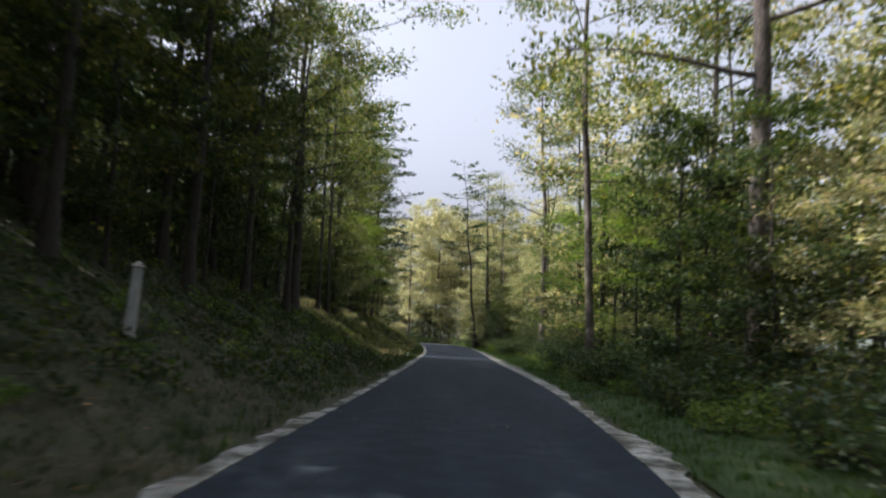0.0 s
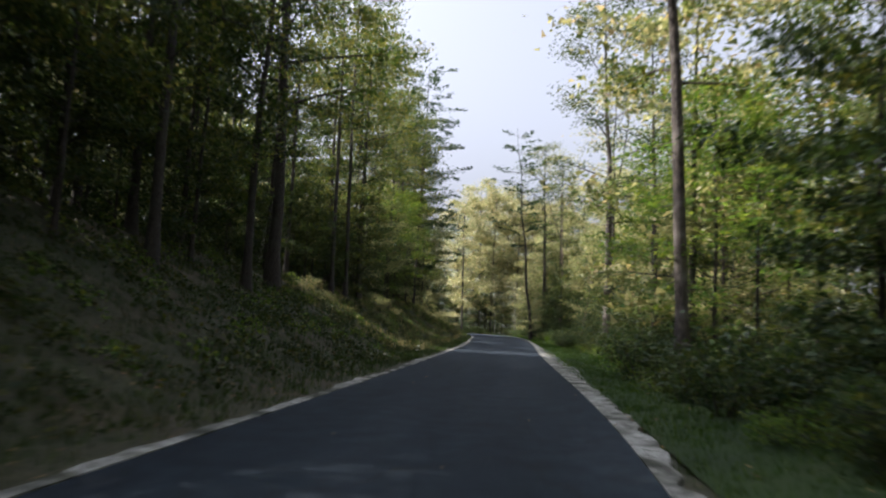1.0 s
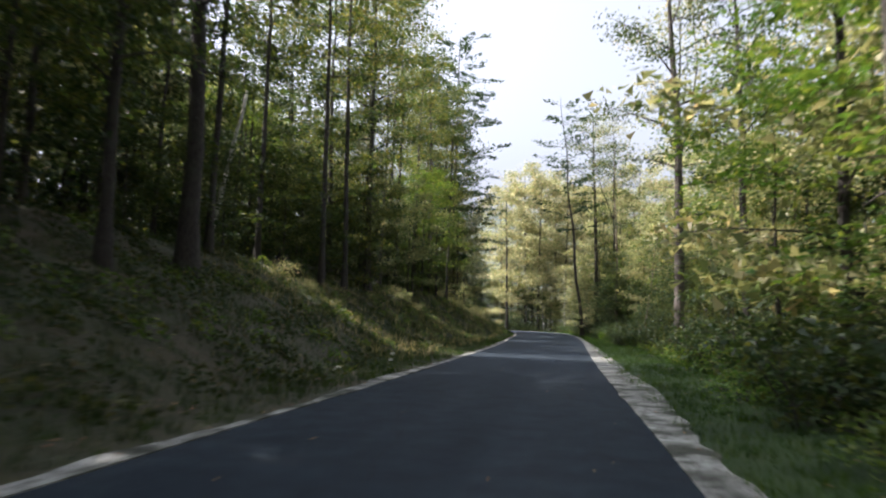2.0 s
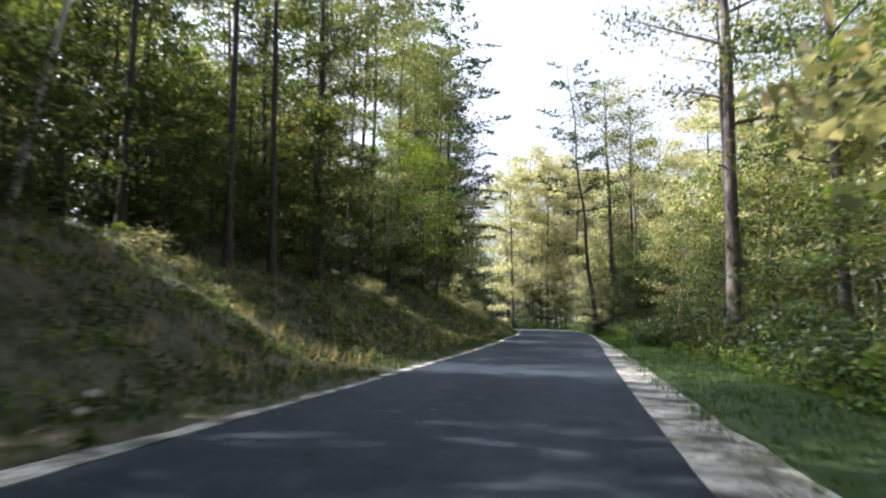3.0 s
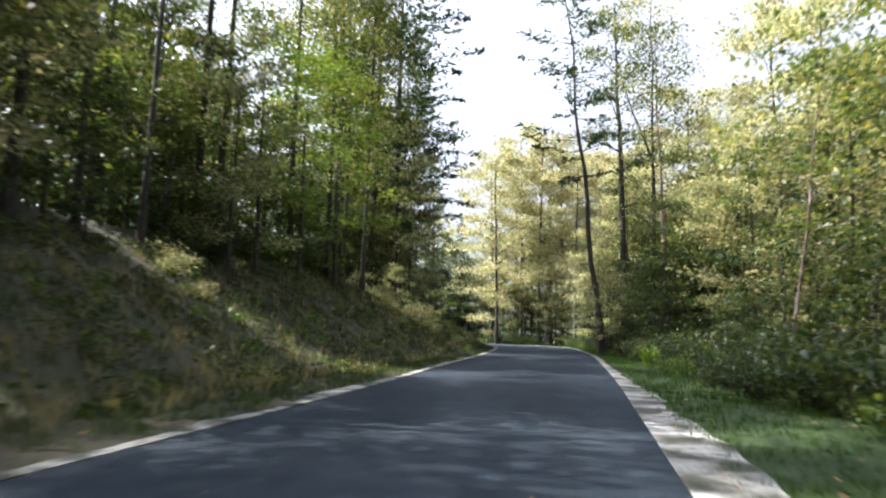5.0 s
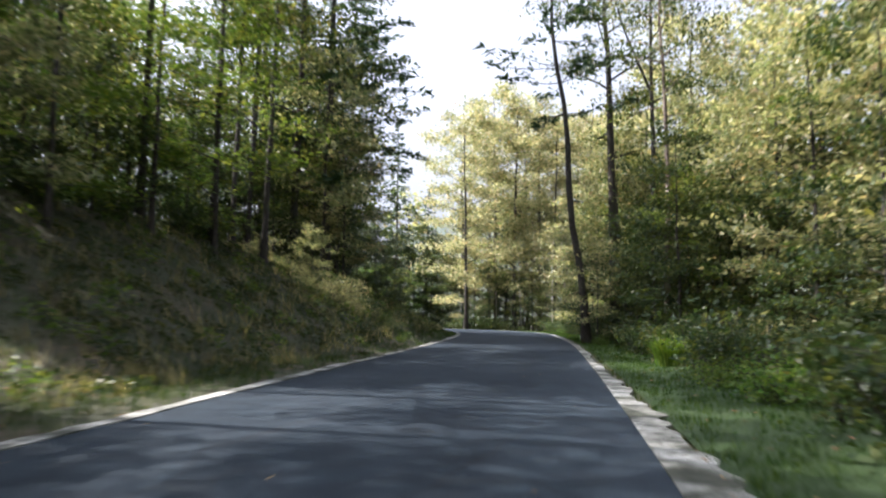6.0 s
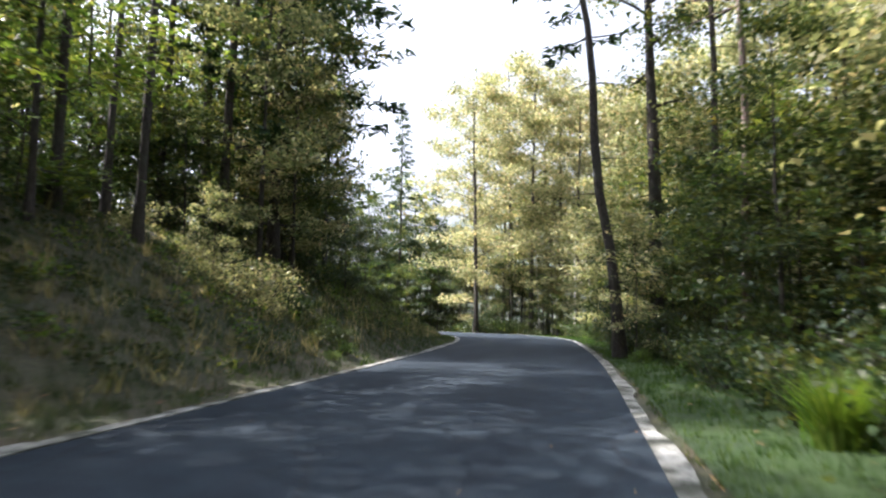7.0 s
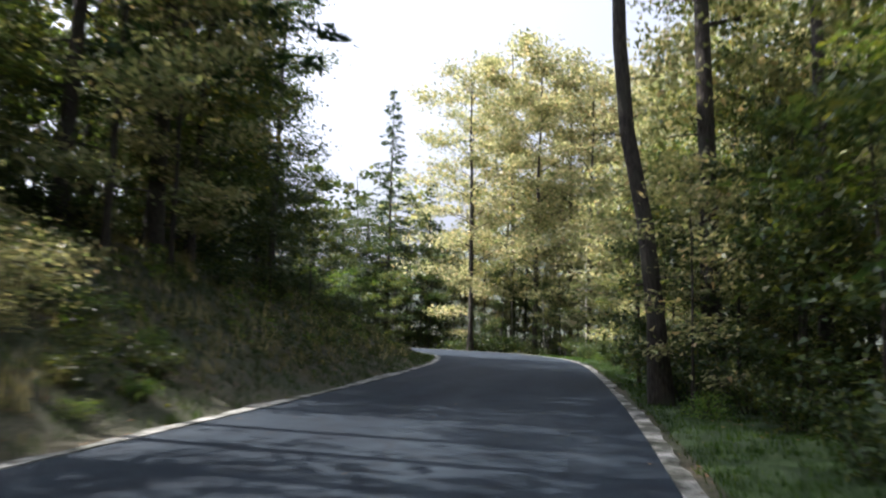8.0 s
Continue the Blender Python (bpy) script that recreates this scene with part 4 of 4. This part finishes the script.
litter(lx, ly, ground_z(lx, ly) + lg.uniform(0.03, 0.09, 2500), 0.08, "brown fallen leaves lying on the verge")

# ---- dead stem leaning on the bank ----
stem = Tubes()
stem.add(bend((0, 0, -0.2), (1.1, 0.5, 6.2), 0.03, 9), np.linspace(0.11, 0.05, 9), 8, 0.04)
stem.add(limb((0.7, 0.3, 3.8), 2.2, 0.5, 0.7, 0.0, 4), np.linspace(0.03, 0.01, 4), 5)
snag = new("dead_stem", stem.mesh("dead_stem", BARK_WHITE))
snag.matrix_basis = pose(-10.9, 42.2, float(ground_z(-10.9, 42.2)) - 0.1, 0, 0, 0)
tagged(snag, "bare pale dead stem leaning among the trees", "tree")

# ---- marker post on the bank ----


def marker_post(x, y):
    post = new("marker_post")
    bm = bmesh.new()
    bmesh.ops.create_cube(bm, size=1)
    for v in bm.verts:
        k = 0.85 if v.co.z > 0 else 1.0
        v.co = Vector((v.co.x * 0.17 * k, v.co.y * 0.14 * k, (v.co.z + 0.5) * 1.3 - 0.15))
    bmesh.ops.bevel(bm, geom=bm.edges[:], offset=0.02, segments=2, affect="EDGES")
    me = bpy.data.meshes.new("shaft")
    bm.to_mesh(me)
    bm.free()
    me.materials.append(POST_WOOD)
    part("shaft", me, post)
    bm = bmesh.new()
    bmesh.ops.create_cone(bm, cap_ends=True, segments=4, radius1=0.125, radius2=0.03, depth=0.09, matrix=Matrix.Translation((0, 0, 1.2)) @ Matrix.Rotation(radians(45), 4, "Z"))
    me = bpy.data.meshes.new("cap")
    bm.to_mesh(me)
    bm.free()
    me.materials.append(BARK_WHITE)
    part("cap", me, post, "pale bevelled cap")
    post.matrix_basis = pose(x, y, float(ground_z(x, y)), 0, 2, 12)
    return tagged(post, "weathered grey wooden marker post on the bank", "post")


marker_post(-4.9, 11.0)


# ---- white-flowered weed beside the road ----
PETAL, qn, ql, qb = material("pale_petals", 0.7)
qf = noise_node(qn, ql, 60.0, 3)
ql.new(ramp(qn, ql, qf, [(0.3, (0.5, 0.5, 0.44)), (0.6, (0.75, 0.75, 0.7))]), qb.inputs["Base Color"])


def wildflower(x, y):
    plant = new("wildflower")
    stalk = Tubes()
    stalk.add(bend((0, 0, -0.05), (0.02, 0.01, 0.43), 0.004, 7), np.linspace(0.006, 0.004, 7), 5)
    stalk.add([(0.005, 0, 0.16), (-0.02, -0.03, 0.24), (-0.03, -0.07, 0.3)], [0.004, 0.003, 0.003], 4)
    part("stem", stalk.mesh("stem", GRASS_GREEN), plant)
    for c, r in (((0.02, 0.01, 0.44), 0.055), ((-0.03, -0.07, 0.31), 0.05)):
        n = 130
        p = np.array(c) + unit(rng.normal(size=(n, 3))) * r * rng.uniform(0.4, 1, (n, 1)) * np.array([1, 1, 0.6])
        part("flower_head", leaves_mesh("flower_head", p, 0.022, PETAL, 0.5), plant)
    p = np.array([0, 0, 0.1]) + rng.normal(size=(40, 3)) * np.array([0.05, 0.05, 0.04])
    part("leaf_tuft", leaves_mesh("leaf_tuft", p, 0.07, GRASS_GREEN, 0.4), plant)
    plant.matrix_basis = pose(x, y, float(ground_z(x, y)), 0, 0, 20)
    return tagged(plant, "small weed with two white flower heads beside the road", "flower")


wildflower(-1.62, 33.1)

# ---- tall tuft on the verge, pale stumps standing in for sunlit bark ----


def grass_clump(x, y, tall, blades):
    """A dense tuft of long blades that bend outwards."""
    g = np.random.default_rng(41)
    n = 4
    t = np.linspace(0, 1, n)
    a, bent = g.uniform(0, 6.283, blades), g.uniform(0.15, 0.75, blades)
    h = tall * g.uniform(0.55, 1.1, blades)
    o = np.stack([np.cos(a), np.sin(a), np.zeros(blades)], 1)
    side = np.stack([-np.sin(a), np.cos(a), np.zeros(blades)], 1)
    root = o * g.uniform(0, 0.22, (blades, 1)) + g.normal(size=(blades, 3)) * np.array([0.06, 0.06, 0])
    mid = root[:, None] + o[:, None] * (h * bent)[:, None, None] * (t ** 2)[None, :, None] + np.array([0, 0, 1.0]) * h[:, None, None] * (t - 0.3 * bent[:, None] * t ** 2)[..., None]
    w = 0.013 * np.array([0.8, 1, 0.75, 0.1])[None, :, None]
    v = np.stack([mid - side[:, None] * w, mid + side[:, None] * w], 2)
    plant = new("grass_clump")
    plant.matrix_basis = pose(x, y, float(ground_z(x, y)) - 0.02)
    for k in range(7):                        # the clump's tufts, each leaning its own way
        own = v[(a * 7 / 6.2832).astype(int) == k]
        i = (np.arange(len(own)) * 2 * n)[:, None] + 2 * np.arange(n - 1)[None]
        q = np.stack([i, i + 1, i + 3, i + 2], -1).reshape(-1, 4)
        tuft = new("tuft", mesh_of("tuft", own.reshape(-1, 3), q, GRASS_LONG))
        tuft.parent = plant
    return tagged(plant, "tall bright green grass tuft on the verge", "grass")


def stump(x, y, tall, radius, seed):
    """A stump pale as sunlit bark, flared at the foot, its top broken into splinters."""
    g = np.random.default_rng(seed)
    sides, rings = 14, 6
    v, f = [], []
    jag = np.convolve(np.tile(g.uniform(0.35, 1.0, sides), 3), [0.3, 0.4, 0.3], "same")[sides:2 * sides]
    for r in range(rings):
        u = r / (rings - 1)
        for k in range(sides):
            b = 6.283 * k / sides
            rad = radius * (1 + 0.6 * math.exp(-u * 5)) * (1 - 0.22 * u) * g.uniform(0.93, 1.07)
            v.append((rad * math.cos(b), rad * math.sin(b), -0.08 + (tall * jag[k] + 0.08) * u))
    for k in range(sides):
        b = 6.283 * k / sides
        v.append((radius * 0.45 * math.cos(b), radius * 0.45 * math.sin(b), tall * 0.3 * g.uniform(0.8, 1.2)))
    for r in range(rings):
        for k in range(sides):
            c = (k + 1) % sides
            f.append((r * sides + k, r * sides + c, (r + 1) * sides + c, (r + 1) * sides + k))
    trunk = new("tree_stump", mesh_of("tree_stump", v, f, BARK_WHITE, True))
    trunk.matrix_basis = pose(x, y, float(ground_z(x, y)), 0, 4, 30 * seed)
    return tagged(trunk, "pale splintered stump standing in for sunlit bark", "stump")


grass_clump(5.25, 74.2, 0.85, 420)
# added stumps, their whitish colour standing in for sun-flecked bark
stump(6.55, 84.5, 0.75, 0.14, 3)
stump(7.3, 81.7, 0.6, 0.12, 5)
